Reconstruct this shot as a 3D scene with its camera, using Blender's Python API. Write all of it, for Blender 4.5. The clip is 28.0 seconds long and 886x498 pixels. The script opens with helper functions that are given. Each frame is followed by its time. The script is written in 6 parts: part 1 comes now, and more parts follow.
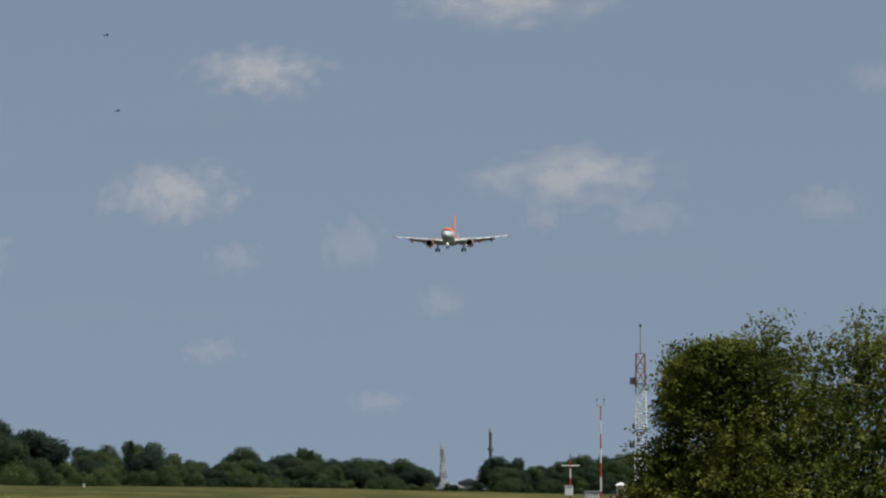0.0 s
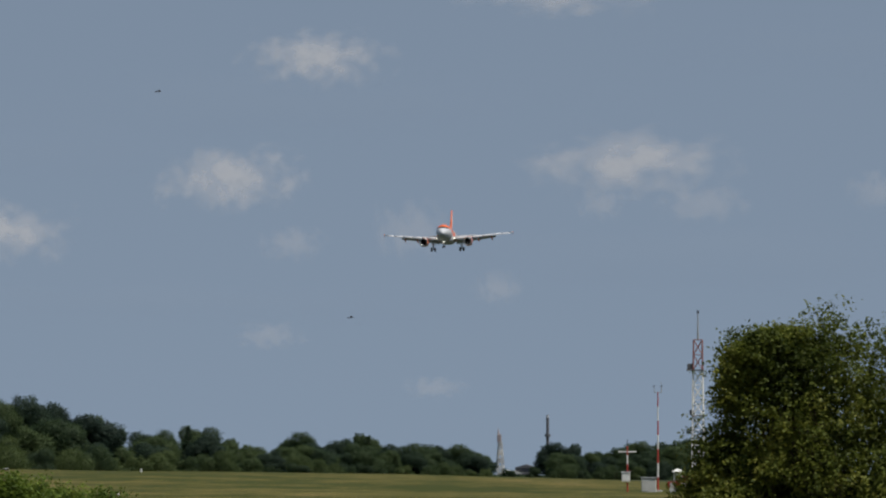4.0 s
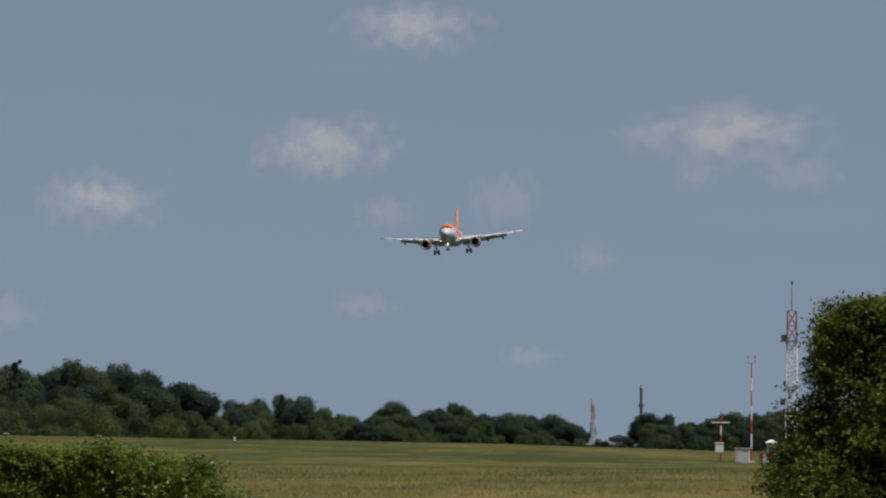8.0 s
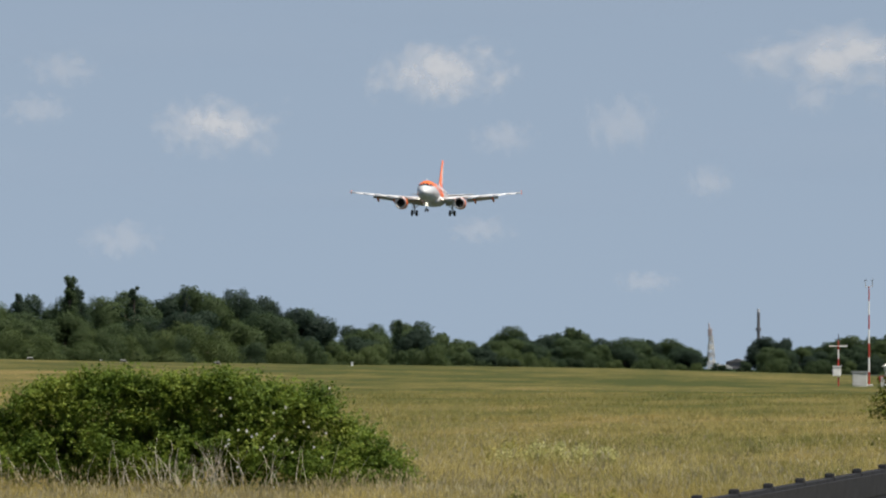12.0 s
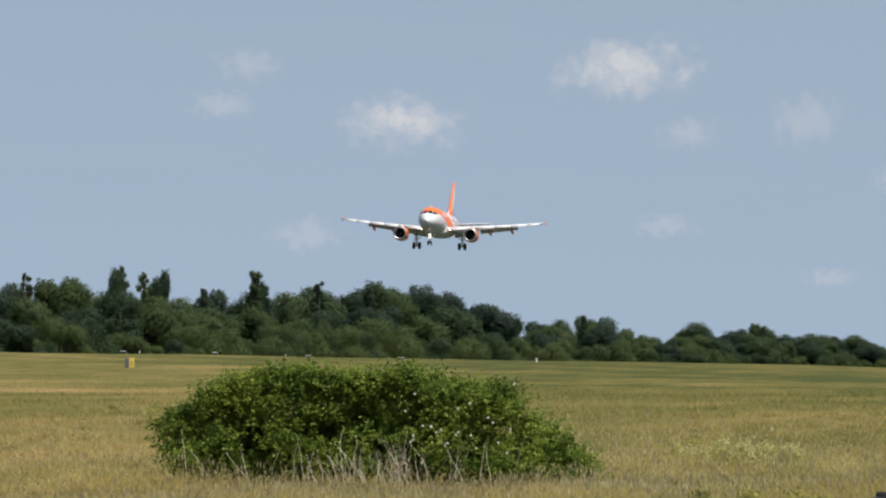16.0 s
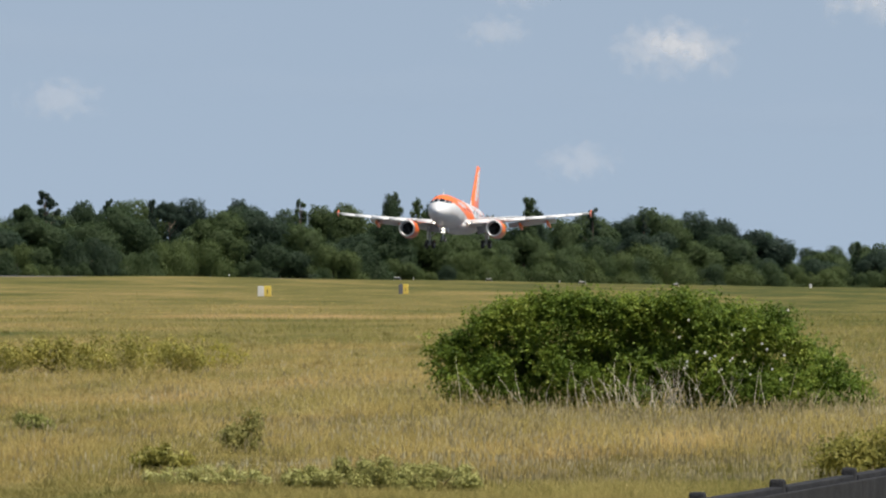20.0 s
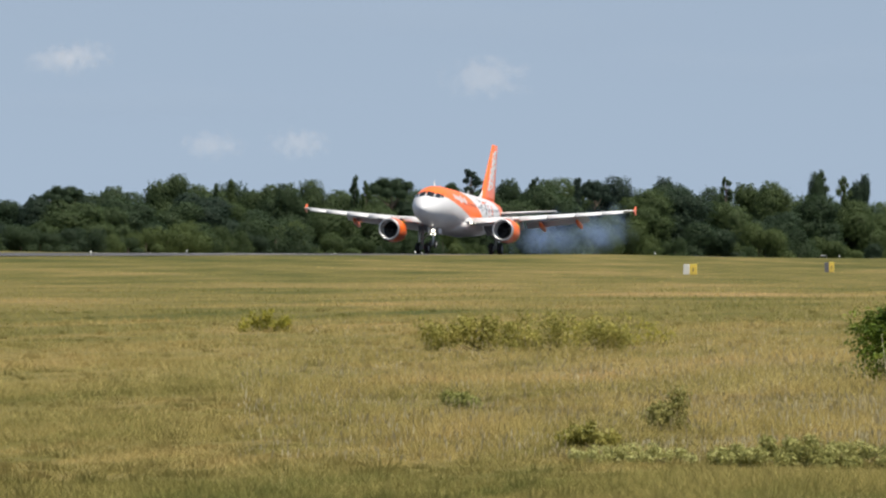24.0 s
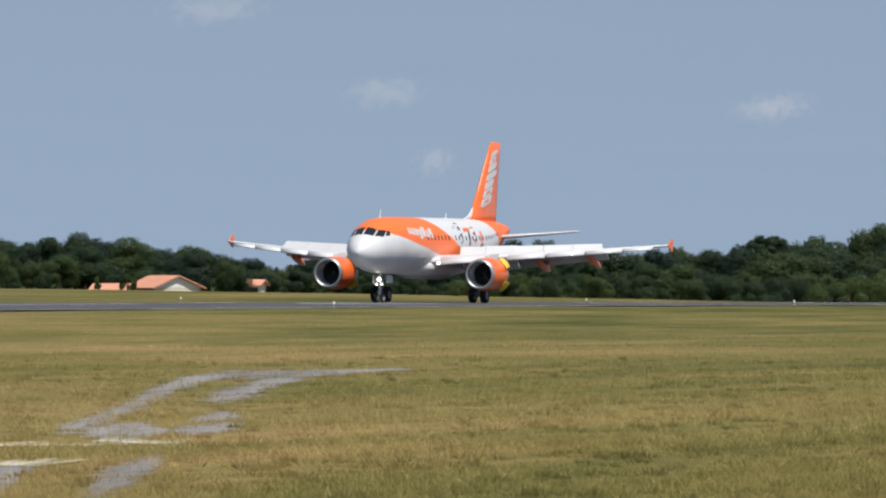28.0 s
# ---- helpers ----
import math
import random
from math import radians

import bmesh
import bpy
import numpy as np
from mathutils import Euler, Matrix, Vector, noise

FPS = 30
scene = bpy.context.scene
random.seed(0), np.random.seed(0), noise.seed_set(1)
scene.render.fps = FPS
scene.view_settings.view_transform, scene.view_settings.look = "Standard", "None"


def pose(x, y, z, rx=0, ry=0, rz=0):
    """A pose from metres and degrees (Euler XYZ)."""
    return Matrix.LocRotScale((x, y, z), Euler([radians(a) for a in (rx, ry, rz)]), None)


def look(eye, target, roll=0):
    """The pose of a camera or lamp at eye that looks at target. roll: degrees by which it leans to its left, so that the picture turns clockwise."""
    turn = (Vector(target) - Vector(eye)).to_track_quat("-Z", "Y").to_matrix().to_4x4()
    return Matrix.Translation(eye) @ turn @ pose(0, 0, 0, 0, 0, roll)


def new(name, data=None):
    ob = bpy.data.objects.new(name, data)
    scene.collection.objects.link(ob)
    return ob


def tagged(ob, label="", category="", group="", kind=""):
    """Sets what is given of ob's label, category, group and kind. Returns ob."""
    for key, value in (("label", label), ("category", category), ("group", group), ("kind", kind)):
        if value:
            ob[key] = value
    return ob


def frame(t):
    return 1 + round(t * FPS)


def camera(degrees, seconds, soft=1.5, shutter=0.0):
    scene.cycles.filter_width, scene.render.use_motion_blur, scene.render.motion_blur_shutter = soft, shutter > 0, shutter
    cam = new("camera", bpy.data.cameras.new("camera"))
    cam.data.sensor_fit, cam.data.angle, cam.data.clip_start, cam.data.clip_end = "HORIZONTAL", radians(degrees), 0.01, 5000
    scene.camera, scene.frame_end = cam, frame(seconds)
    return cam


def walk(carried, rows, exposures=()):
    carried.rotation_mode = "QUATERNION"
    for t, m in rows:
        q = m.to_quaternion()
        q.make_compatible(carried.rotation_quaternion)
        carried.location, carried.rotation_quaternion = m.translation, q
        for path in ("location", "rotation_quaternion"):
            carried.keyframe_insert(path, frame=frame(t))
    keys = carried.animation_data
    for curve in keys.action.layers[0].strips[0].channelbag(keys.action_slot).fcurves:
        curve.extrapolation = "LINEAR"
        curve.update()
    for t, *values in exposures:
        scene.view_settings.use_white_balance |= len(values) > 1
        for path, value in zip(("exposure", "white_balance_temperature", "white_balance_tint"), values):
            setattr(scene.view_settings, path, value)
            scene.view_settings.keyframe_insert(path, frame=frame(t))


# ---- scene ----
# ---------------------------------------------------------------- camera
EYE = 2.6                      # metres over the near meadow
cam = camera(6.798, 28.0, soft=2.2)
EXPOSURES = [(0, 0.14, 6500, 10), (1, 0.03, 6500, 10), (2, 0.08, 6500, 10), (5, 0.02, 6500, 10), (6, 0.09, 6500, 10), (7, -0.18, 6500, 10), (8, 0.0, 6530, 10), (9, 0.06, 6580, 10), (10, 0.27, 6680, 10), (11, 0.5, 6720, 10), (14, 0.69, 6780, 10), (17, 0.75, 6780, 10), (25, 0.8, 6780, 10), (28, 0.5, 6430, 10)]
SKY_TINT, SKY_STRENGTH, SUN_POWER, CLOUD_THICK = (1.27, 0.97, 0.695, 1), 0.126, 4.0, 0.44
ROWS = [
    (0, 4.821, 1.613, 0.2),
    (0.5, 5.051, 1.695, 0.26),
    (1, 5.146, 1.562, 0.39),
    (1.5, 5.108, 1.461, 0.37),
    (2, 5.162, 1.459, 0.26),
    (2.5, 5.053, 1.492, 0.25),
    (4.5, 5.308, 1.504, 0.03),
    (5, 5.373, 1.314, 0.11),
    (5.5, 5.325, 1.371, 0.11),
    (6, 5.544, 1.509, -0.11),
    (6.5, 5.69, 1.556, -0.14),
    (7, 5.801, 1.534, -0.34),
    (7.5, 5.935, 1.355, -0.22),
    (8, 5.977, 1.27, -0.23),
    (8.5, 6.013, 1.244, -0.11),
    (9, 6.188, 1.111, 0.12),
    (9.5, 6.507, 1.016, 0.29),
    (10, 6.893, 1.109, -0.09),
    (10.5, 6.847, 1.037, 0.01),
    (11, 6.932, 0.948, -0.04),
    (11.5, 6.839, 0.695, -0.03),
    (13.5, 7.345, 0.715, 0.06),
    (14, 7.553, 0.912, -0.04),
    (14.5, 7.73, 0.934, -0.13),
    (15, 7.97, 0.771, -0.17),
    (15.5, 8.135, 0.685, -0.19),
    (16, 8.296, 0.658, -0.13),
    (16.5, 8.596, 0.573, -0.25),
    (17, 8.74, 0.547, 0.32),
    (17.5, 8.868, 0.493, 0.14),
    (18, 9.04, 0.413, -0.04),
    (18.5, 9.265, 0.448, -0.22),
    (19, 9.54, 0.478, -0.18),
    (19.5, 10.099, 0.308, -0.1),
    (20, 10.399, 0.086, -0.14),
    (20.5, 10.873, -0.086, 0.26),
    (22.5, 11.983, -0.186, -0.13),
    (23, 12.439, -0.138, -0.02),
    (23.5, 12.912, -0.016, -0.29),
    (24, 13.668, -0.089, -0.11),
    (24.5, 14.176, -0.16, 0.07),
    (25, 14.822, 0.122, 0.28),
    (25.5, 15.56, -0.041, 0.06),
    (26, 16.113, 0.092, 0.02),
    (26.5, 16.655, 0.174, -0.01),
    (27, 17.353, 0.109, -0.05),
    (27.5, 18.065, 0.264, -0.1),
    (28, 19.067, 0.286, -0.01),
]

walk(cam, [(t, pose(0, 0, EYE, 90 + pitch, roll, yaw)) for t, yaw, pitch, roll in ROWS],
     exposures=EXPOSURES)

# ---------------------------------------------------------------- light
SUN_EL, SUN_AZ = 61.0, 118.0   # degrees; azimuth clockwise from the way up the runway
world = bpy.data.worlds.new("sky")
scene.world = world
world.use_nodes = True
wn, wl = world.node_tree.nodes, world.node_tree.links
sky = wn.new("ShaderNodeTexSky")
sky.sky_type, sky.sun_disc = "NISHITA", False
sky.sun_elevation, sky.sun_rotation = radians(SUN_EL), radians(SUN_AZ)
sky.air_density, sky.dust_density, sky.ozone_density, sky.altitude = 0.55, 0.0, 2.2, 100
haze = wn.new("ShaderNodeMix")
haze.data_type, haze.blend_type = "RGBA", "MULTIPLY"
haze.inputs[0].default_value = 1.0
haze.inputs[7].default_value = SKY_TINT
coord, lift = wn.new("ShaderNodeTexCoord"), wn.new("ShaderNodeVectorMath")
lift.operation, lift.inputs[1].default_value, lift.inputs[2].default_value = "MULTIPLY_ADD", (1, 1, 0.4), (0, 0, 0.205)
wl.new(coord.outputs["Generated"], lift.inputs[0]), wl.new(lift.outputs[0], sky.inputs[0])
wl.new(sky.outputs[0], haze.inputs[6])
wl.new(haze.outputs[2], wn["Background"].inputs[0])
wn["Background"].inputs[1].default_value = SKY_STRENGTH
sun_data = bpy.data.lights.new("sun", "SUN")
sun_data.energy, sun_data.angle, sun_data.color = SUN_POWER, radians(0.6), (1.0, 0.95, 0.86)
sun = new("sun", sun_data)
az, el = radians(SUN_AZ), radians(SUN_EL)
sun_from = Vector((math.sin(az) * math.cos(el), math.cos(az) * math.cos(el), math.sin(el)))
sun.matrix_world = look(sun_from * 300, (0, 0, 0))


# ---------------------------------------------------------------- materials
def mat(name, colour, rough=0.6, metal=0.0, second=None, scale=4.0, mix=0.5, bump=0.0, coat=0.0, spec=None, glow=None):
    """Painted or plain solid: two tones broken by noise at two scales, with fine relief."""
    m = bpy.data.materials.new(name)
    m.use_nodes = True
    n, l = m.node_tree.nodes, m.node_tree.links
    b = n["Principled BSDF"]
    b.inputs["Roughness"].default_value, b.inputs["Metallic"].default_value = rough, metal
    if coat:
        b.inputs["Coat Weight"].default_value, b.inputs["Coat Roughness"].default_value = coat, 0.08
    if spec is not None:
        b.inputs["Specular IOR Level"].default_value = spec
    second = second or tuple(c * 0.72 for c in colour)
    tc = n.new("ShaderNodeTexCoord")
    big, fine = n.new("ShaderNodeTexNoise"), n.new("ShaderNodeTexNoise")
    big.inputs["Scale"].default_value, big.inputs["Detail"].default_value = scale, 6
    fine.inputs["Scale"].default_value, fine.inputs["Detail"].default_value = scale * 9, 3
    add = n.new("ShaderNodeMath")
    add.operation = "MULTIPLY_ADD"
    add.inputs[1].default_value = 0.35
    l.new(tc.outputs["Object"], big.inputs[0]), l.new(tc.outputs["Object"], fine.inputs[0])
    l.new(fine.outputs[0], add.inputs[0]), l.new(big.outputs[0], add.inputs[2])
    r = n.new("ShaderNodeValToRGB")
    r.color_ramp.elements[0].position, r.color_ramp.elements[1].position = 0.5, 0.5 + mix
    r.color_ramp.elements[0].color, r.color_ramp.elements[1].color = (*colour, 1), (*second, 1)
    l.new(add.outputs[0], r.inputs[0]), l.new(r.outputs[0], b.inputs["Base Color"])
    if bump:
        bp = n.new("ShaderNodeBump")
        bp.inputs["Strength"].default_value, bp.inputs["Distance"].default_value = bump, 0.02
        l.new(fine.outputs[0], bp.inputs["Height"]), l.new(bp.outputs[0], b.inputs["Normal"])
    if glow:
        b.inputs["Emission Color"].default_value, b.inputs["Emission Strength"].default_value = (*colour, 1), glow
    return m


def leaf_mat(name, tones, thin=0.35, spread=0.25, piece=0.5, drift=0.9, plant=0.3, gloss=0.22):
    """Leaves and blades: tone by piece and by plant, partly let through by the light."""
    m = bpy.data.materials.new(name)
    m.use_nodes = True
    n, l = m.node_tree.nodes, m.node_tree.links
    b = n["Principled BSDF"]
    b.inputs["Roughness"].default_value, b.inputs["Specular IOR Level"].default_value = 0.6, gloss
    geo, info, tc = n.new("ShaderNodeNewGeometry"), n.new("ShaderNodeObjectInfo"), n.new("ShaderNodeTexCoord")
    noise_n = n.new("ShaderNodeTexNoise")
    noise_n.inputs["Scale"].default_value, noise_n.inputs["Detail"].default_value = spread, 5
    l.new(geo.outputs["Position"], noise_n.inputs[0])
    a = n.new("ShaderNodeMath")
    a.operation, a.inputs[1].default_value, a.inputs[2].default_value = "MULTIPLY_ADD", piece, (0.5 - piece) / 2 - (drift - 0.9) / 2
    l.new(geo.outputs["Random Per Island"], a.inputs[0])
    c = n.new("ShaderNodeMath")
    c.operation, c.inputs[1].default_value = "MULTIPLY_ADD", 0.3
    c.inputs[1].default_value = plant
    l.new(info.outputs["Random"], c.inputs[0]), l.new(a.outputs[0], c.inputs[2])
    d = n.new("ShaderNodeMath")
    d.operation, d.inputs[1].default_value = "MULTIPLY_ADD", drift
    l.new(noise_n.outputs[0], d.inputs[0]), l.new(c.outputs[0], d.inputs[2])
    s = n.new("ShaderNodeMath")
    s.operation, s.inputs[1].default_value = "SUBTRACT", 0.35
    l.new(d.outputs[0], s.inputs[0])
    r = n.new("ShaderNodeValToRGB")
    r.color_ramp.elements[0].color, r.color_ramp.elements[1].color = (*tones[0], 1), (*tones[-1], 1)
    for k, t in enumerate(tones[1:-1], 1):
        r.color_ramp.elements.new(k / (len(tones) - 1)).color = (*t, 1)
    l.new(s.outputs[0], r.inputs[0]), l.new(r.outputs[0], b.inputs["Base Color"])
    tr, mx = n.new("ShaderNodeBsdfTranslucent"), n.new("ShaderNodeMixShader")
    mx.inputs[0].default_value = thin
    l.new(r.outputs[0], tr.inputs[0]), l.new(b.outputs[0], mx.inputs[1]), l.new(tr.outputs[0], mx.inputs[2])
    l.new(mx.outputs[0], n["Material Output"].inputs[0])
    return m


def field_tone(n, l):
    """The meadow's colour drifts, by place: green, olive, straw and rusty tan in patches of several sizes."""
    geo, run = n.new("ShaderNodeNewGeometry"), n.new("ShaderNodeVectorMath")
    run.operation, run.inputs[1].default_value = "MULTIPLY", (1.0, 0.4, 1.0)
    l.new(geo.outputs["Position"], run.inputs[0])
    # the greener sward begins along a line that runs up the field
    side, green = n.new("ShaderNodeVectorMath"), n.new("ShaderNodeMapRange")
    side.operation, side.inputs[1].default_value = "DOT_PRODUCT", (1.0, 0.20, 0.0)
    l.new(geo.outputs["Position"], side.inputs[0]), l.new(side.outputs["Value"], green.inputs[0])
    green.inputs[1].default_value, green.inputs[2].default_value = -30, 20
    green.inputs[3].default_value, green.inputs[4].default_value = -0.080, -0.135
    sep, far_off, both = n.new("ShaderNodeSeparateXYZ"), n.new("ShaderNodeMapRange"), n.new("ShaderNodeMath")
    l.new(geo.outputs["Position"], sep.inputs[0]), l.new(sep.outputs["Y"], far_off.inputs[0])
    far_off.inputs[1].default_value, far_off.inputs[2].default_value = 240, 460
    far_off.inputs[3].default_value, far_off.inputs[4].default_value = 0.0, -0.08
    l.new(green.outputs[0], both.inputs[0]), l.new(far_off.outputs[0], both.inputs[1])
    acc = both.outputs[0]
    clump = n.new("ShaderNodeVectorMath")
    clump.operation, clump.inputs[1].default_value = "MULTIPLY", (1.0, 0.12, 1.0)
    l.new(geo.outputs["Position"], clump.inputs[0])
    for way, scale, weight in ((run, 0.016, 0.42), (run, 0.06, 0.40), (clump, 0.28, 0.32), (clump, 1.2, 0.22), (clump, 4.5, 0.14)):
        x, f = n.new("ShaderNodeTexNoise"), n.new("ShaderNodeMath")
        x.inputs["Scale"].default_value, x.inputs["Detail"].default_value = scale, 3
        l.new(way.outputs[0], x.inputs[0])
        f.operation, f.inputs[1].default_value, f.inputs[2].default_value = "MULTIPLY_ADD", weight, 0.0
        l.new(x.outputs[0], f.inputs[0])
        l.new(acc, f.inputs[2])
        acc = f.outputs[0]
    r = n.new("ShaderNodeValToRGB")
    e = r.color_ramp.elements
    e[0].position, e[0].color = 0.47, (0.062, 0.074, 0.023, 1)
    e[1].position, e[1].color = 0.79, (0.300, 0.205, 0.100, 1)
    e.new(0.545).color = (0.112, 0.107, 0.034, 1)
    e.new(0.615).color = (0.160, 0.138, 0.049, 1)
    e.new(0.69).color = (0.222, 0.172, 0.069, 1)
    l.new(acc, r.inputs[0])
    return r.outputs[0]


def field_mat():
    """Meadow turf, its colour darkened for the shade among grass blades."""
    m = bpy.data.materials.new("meadow")
    m.use_nodes = True
    n, l = m.node_tree.nodes, m.node_tree.links
    b = n["Principled BSDF"]
    b.inputs["Roughness"].default_value, b.inputs["Specular IOR Level"].default_value = 0.95, 0.05
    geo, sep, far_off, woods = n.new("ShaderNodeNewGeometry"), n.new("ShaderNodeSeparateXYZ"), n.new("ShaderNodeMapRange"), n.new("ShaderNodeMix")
    # ground tone goes over to dark grey-green between y = 1050 and 1200
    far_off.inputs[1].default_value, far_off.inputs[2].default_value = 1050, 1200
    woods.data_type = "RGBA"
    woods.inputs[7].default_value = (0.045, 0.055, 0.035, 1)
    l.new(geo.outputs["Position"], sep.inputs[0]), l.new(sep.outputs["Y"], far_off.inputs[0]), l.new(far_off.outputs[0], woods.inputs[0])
    # the sward's self-shadow is put into the colour by this scale
    sward = n.new("ShaderNodeVectorMath")
    sward.operation, sward.inputs["Scale"].default_value = "SCALE", 0.78
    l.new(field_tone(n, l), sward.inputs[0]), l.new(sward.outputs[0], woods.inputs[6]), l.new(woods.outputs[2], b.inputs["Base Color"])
    tc, fine, bp = n.new("ShaderNodeTexCoord"), n.new("ShaderNodeTexNoise"), n.new("ShaderNodeBump")
    fine.inputs["Scale"].default_value, fine.inputs["Detail"].default_value = 3.0, 4
    l.new(tc.outputs["Object"], fine.inputs[0])
    bp.inputs["Strength"].default_value, bp.inputs["Distance"].default_value = 0.6, 0.08
    l.new(fine.outputs[0], bp.inputs["Height"]), l.new(bp.outputs[0], b.inputs["Normal"])
    return m


def blade_mat(name="meadow_grass", low=1.5, high=2.5):
    """Grass blades that take the meadow's drifts, each blade a little lighter or darker."""
    m = bpy.data.materials.new(name)
    m.use_nodes = True
    n, l = m.node_tree.nodes, m.node_tree.links
    b = n["Principled BSDF"]
    b.inputs["Roughness"].default_value, b.inputs["Specular IOR Level"].default_value = 0.8, 0.05
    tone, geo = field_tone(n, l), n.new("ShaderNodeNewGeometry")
    f, mix = n.new("ShaderNodeMapRange"), n.new("ShaderNodeVectorMath")
    f.inputs[3].default_value, f.inputs[4].default_value = low, high
    l.new(geo.outputs["Random Per Island"], f.inputs[0])
    mix.operation = "SCALE"
    l.new(tone, mix.inputs[0]), l.new(f.outputs[0], mix.inputs["Scale"])
    l.new(mix.outputs[0], b.inputs["Base Color"])
    tr, mx = n.new("ShaderNodeBsdfTranslucent"), n.new("ShaderNodeMixShader")
    mx.inputs[0].default_value = 0.45
    l.new(mix.outputs[0], tr.inputs[0]), l.new(b.outputs[0], mx.inputs[1]), l.new(tr.outputs[0], mx.inputs[2])
    l.new(mx.outputs[0], n["Material Output"].inputs[0])
    return m


def livery_mat():
    """White airliner paint with the orange sweep over the forward top and the orange tail, by place on the body."""
    m = mat("livery_paint", (0.60, 0.605, 0.63), 0.45, second=(0.54, 0.545, 0.575), scale=0.7, coat=0.2)
    n, l = m.node_tree.nodes, m.node_tree.links
    b, tc, sep = n["Principled BSDF"], n.new("ShaderNodeTexCoord"), n.new("ShaderNodeSeparateXYZ")
    l.new(tc.outputs["Object"], sep.inputs[0])

    def above(line):
        """1 where z + a * y + c > 0."""
        a, c = line
        k, s = n.new("ShaderNodeMath"), n.new("ShaderNodeMath")
        k.operation, k.inputs[1].default_value = "MULTIPLY_ADD", a
        l.new(sep.outputs["Y"], k.inputs[0]), l.new(sep.outputs["Z"], k.inputs[2])
        s.operation, s.inputs[1].default_value = "GREATER_THAN", -c
        l.new(k.outputs[0], s.inputs[0])
        return s.outputs[0]

    def both(p, q, op="MULTIPLY"):
        k = n.new("ShaderNodeMath")
        k.operation = op
        l.new(p, k.inputs[0]), l.new(q, k.inputs[1])
        return k.outputs[0]

    def flip(p):
        k = n.new("ShaderNodeMath")
        k.operation, k.inputs[0].default_value = "SUBTRACT", 1.0
        l.new(p, k.inputs[1])
        return k.outputs[0]

    sweep = both(both(above((0.155, -2.72)), above((0.0, -2.6))), flip(above((0.415, -4.25))))
    tail = above((0.9, -14.6))
    both_on = both(sweep, tail, "MAXIMUM")
    mix = n.new("ShaderNodeMix")
    mix.data_type = "RGBA"
    mix.inputs[7].default_value = (*ORANGE, 1)
    l.new(both_on, mix.inputs[0])
    l.new(b.inputs["Base Color"].links[0].from_socket, mix.inputs[6]), l.new(mix.outputs[2], b.inputs["Base Color"])
    return m


def vapour_mat(name, colour, thick, scale, soft=1.0, stretch=2.1):
    """Cloud and smoke: scattering puffs whose cover thins to nothing at the rim."""
    m = bpy.data.materials.new(name)
    m.use_nodes = True
    n, l = m.node_tree.nodes, m.node_tree.links
    n.remove(n["Principled BSDF"])
    tc, info = n.new("ShaderNodeTexCoord"), n.new("ShaderNodeObjectInfo")
    shift = n.new("ShaderNodeVectorMath")
    shift.operation = "MULTIPLY_ADD"
    shift.inputs[1].default_value = (stretch, 1, 1)
    wide = n.new("ShaderNodeMath")
    wide.operation, wide.inputs[1].default_value = "MULTIPLY", 37.0
    l.new(info.outputs["Random"], wide.inputs[0])
    l.new(tc.outputs["Object"], shift.inputs[0]), l.new(wide.outputs[0], shift.inputs[2])
    nz = n.new("ShaderNodeTexNoise")
    nz.inputs["Scale"].default_value, nz.inputs["Detail"].default_value, nz.inputs["Roughness"].default_value = scale, 4, 0.48
    l.new(shift.outputs[0], nz.inputs[0])
    ln = n.new("ShaderNodeVectorMath")
    ln.operation = "LENGTH"
    l.new(tc.outputs["Object"], ln.inputs[0])
    # cover = noise * 1.9 - radius - 0.1
    k = n.new("ShaderNodeMath")
    k.operation, k.inputs[1].default_value = "MULTIPLY_ADD", 1.8
    neg = n.new("ShaderNodeMath")
    neg.operation, neg.inputs[1].default_value, neg.inputs[2].default_value = "MULTIPLY_ADD", -1.15, 0.25
    l.new(ln.outputs["Value"], neg.inputs[0])
    l.new(nz.outputs[0], k.inputs[0]), l.new(neg.outputs[0], k.inputs[2])
    r = n.new("ShaderNodeMapRange")
    r.interpolation_type = "SMOOTHSTEP"
    r.inputs[1].default_value, r.inputs[2].default_value = 0.0, soft
    r.inputs[3].default_value, r.inputs[4].default_value = 0.0, thick
    l.new(k.outputs[0], r.inputs[0])
    d, t, x = n.new("ShaderNodeBsdfDiffuse"), n.new("ShaderNodeBsdfTransparent"), n.new("ShaderNodeMixShader")
    d.inputs[0].default_value = (*colour, 1)
    tr, both_ways = n.new("ShaderNodeBsdfTranslucent"), n.new("ShaderNodeMixShader")
    tr.inputs[0].default_value = (*colour, 1)
    both_ways.inputs[0].default_value = 0.4
    l.new(d.outputs[0], both_ways.inputs[1]), l.new(tr.outputs[0], both_ways.inputs[2])
    l.new(r.outputs[0], x.inputs[0]), l.new(t.outputs[0], x.inputs[1]), l.new(both_ways.outputs[0], x.inputs[2])
    l.new(x.outputs[0], n["Material Output"].inputs[0])
    return m


ORANGE = (0.83, 0.155, 0.025)
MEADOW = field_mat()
ASPHALT = mat("runway_asphalt", (0.065, 0.066, 0.075), 0.95, second=(0.09, 0.09, 0.098), scale=0.12, bump=0.3, spec=0.08)
STONE_PALE = mat("pale_limestone", (0.58, 0.55, 0.45), 0.9, second=(0.42, 0.39, 0.28), scale=1.5, mix=0.2, bump=0.5)
GRAVEL = leaf_mat("worn_gravel", [(0.15, 0.14, 0.13), (0.20, 0.185, 0.18), (0.25, 0.232, 0.235), (0.31, 0.295, 0.29)], 0.0, 0.8, 0.6, 1.2)
PAINT_WHITE = mat("white_paint", (0.78, 0.78, 0.76), 0.6, second=(0.6, 0.6, 0.58), scale=2)
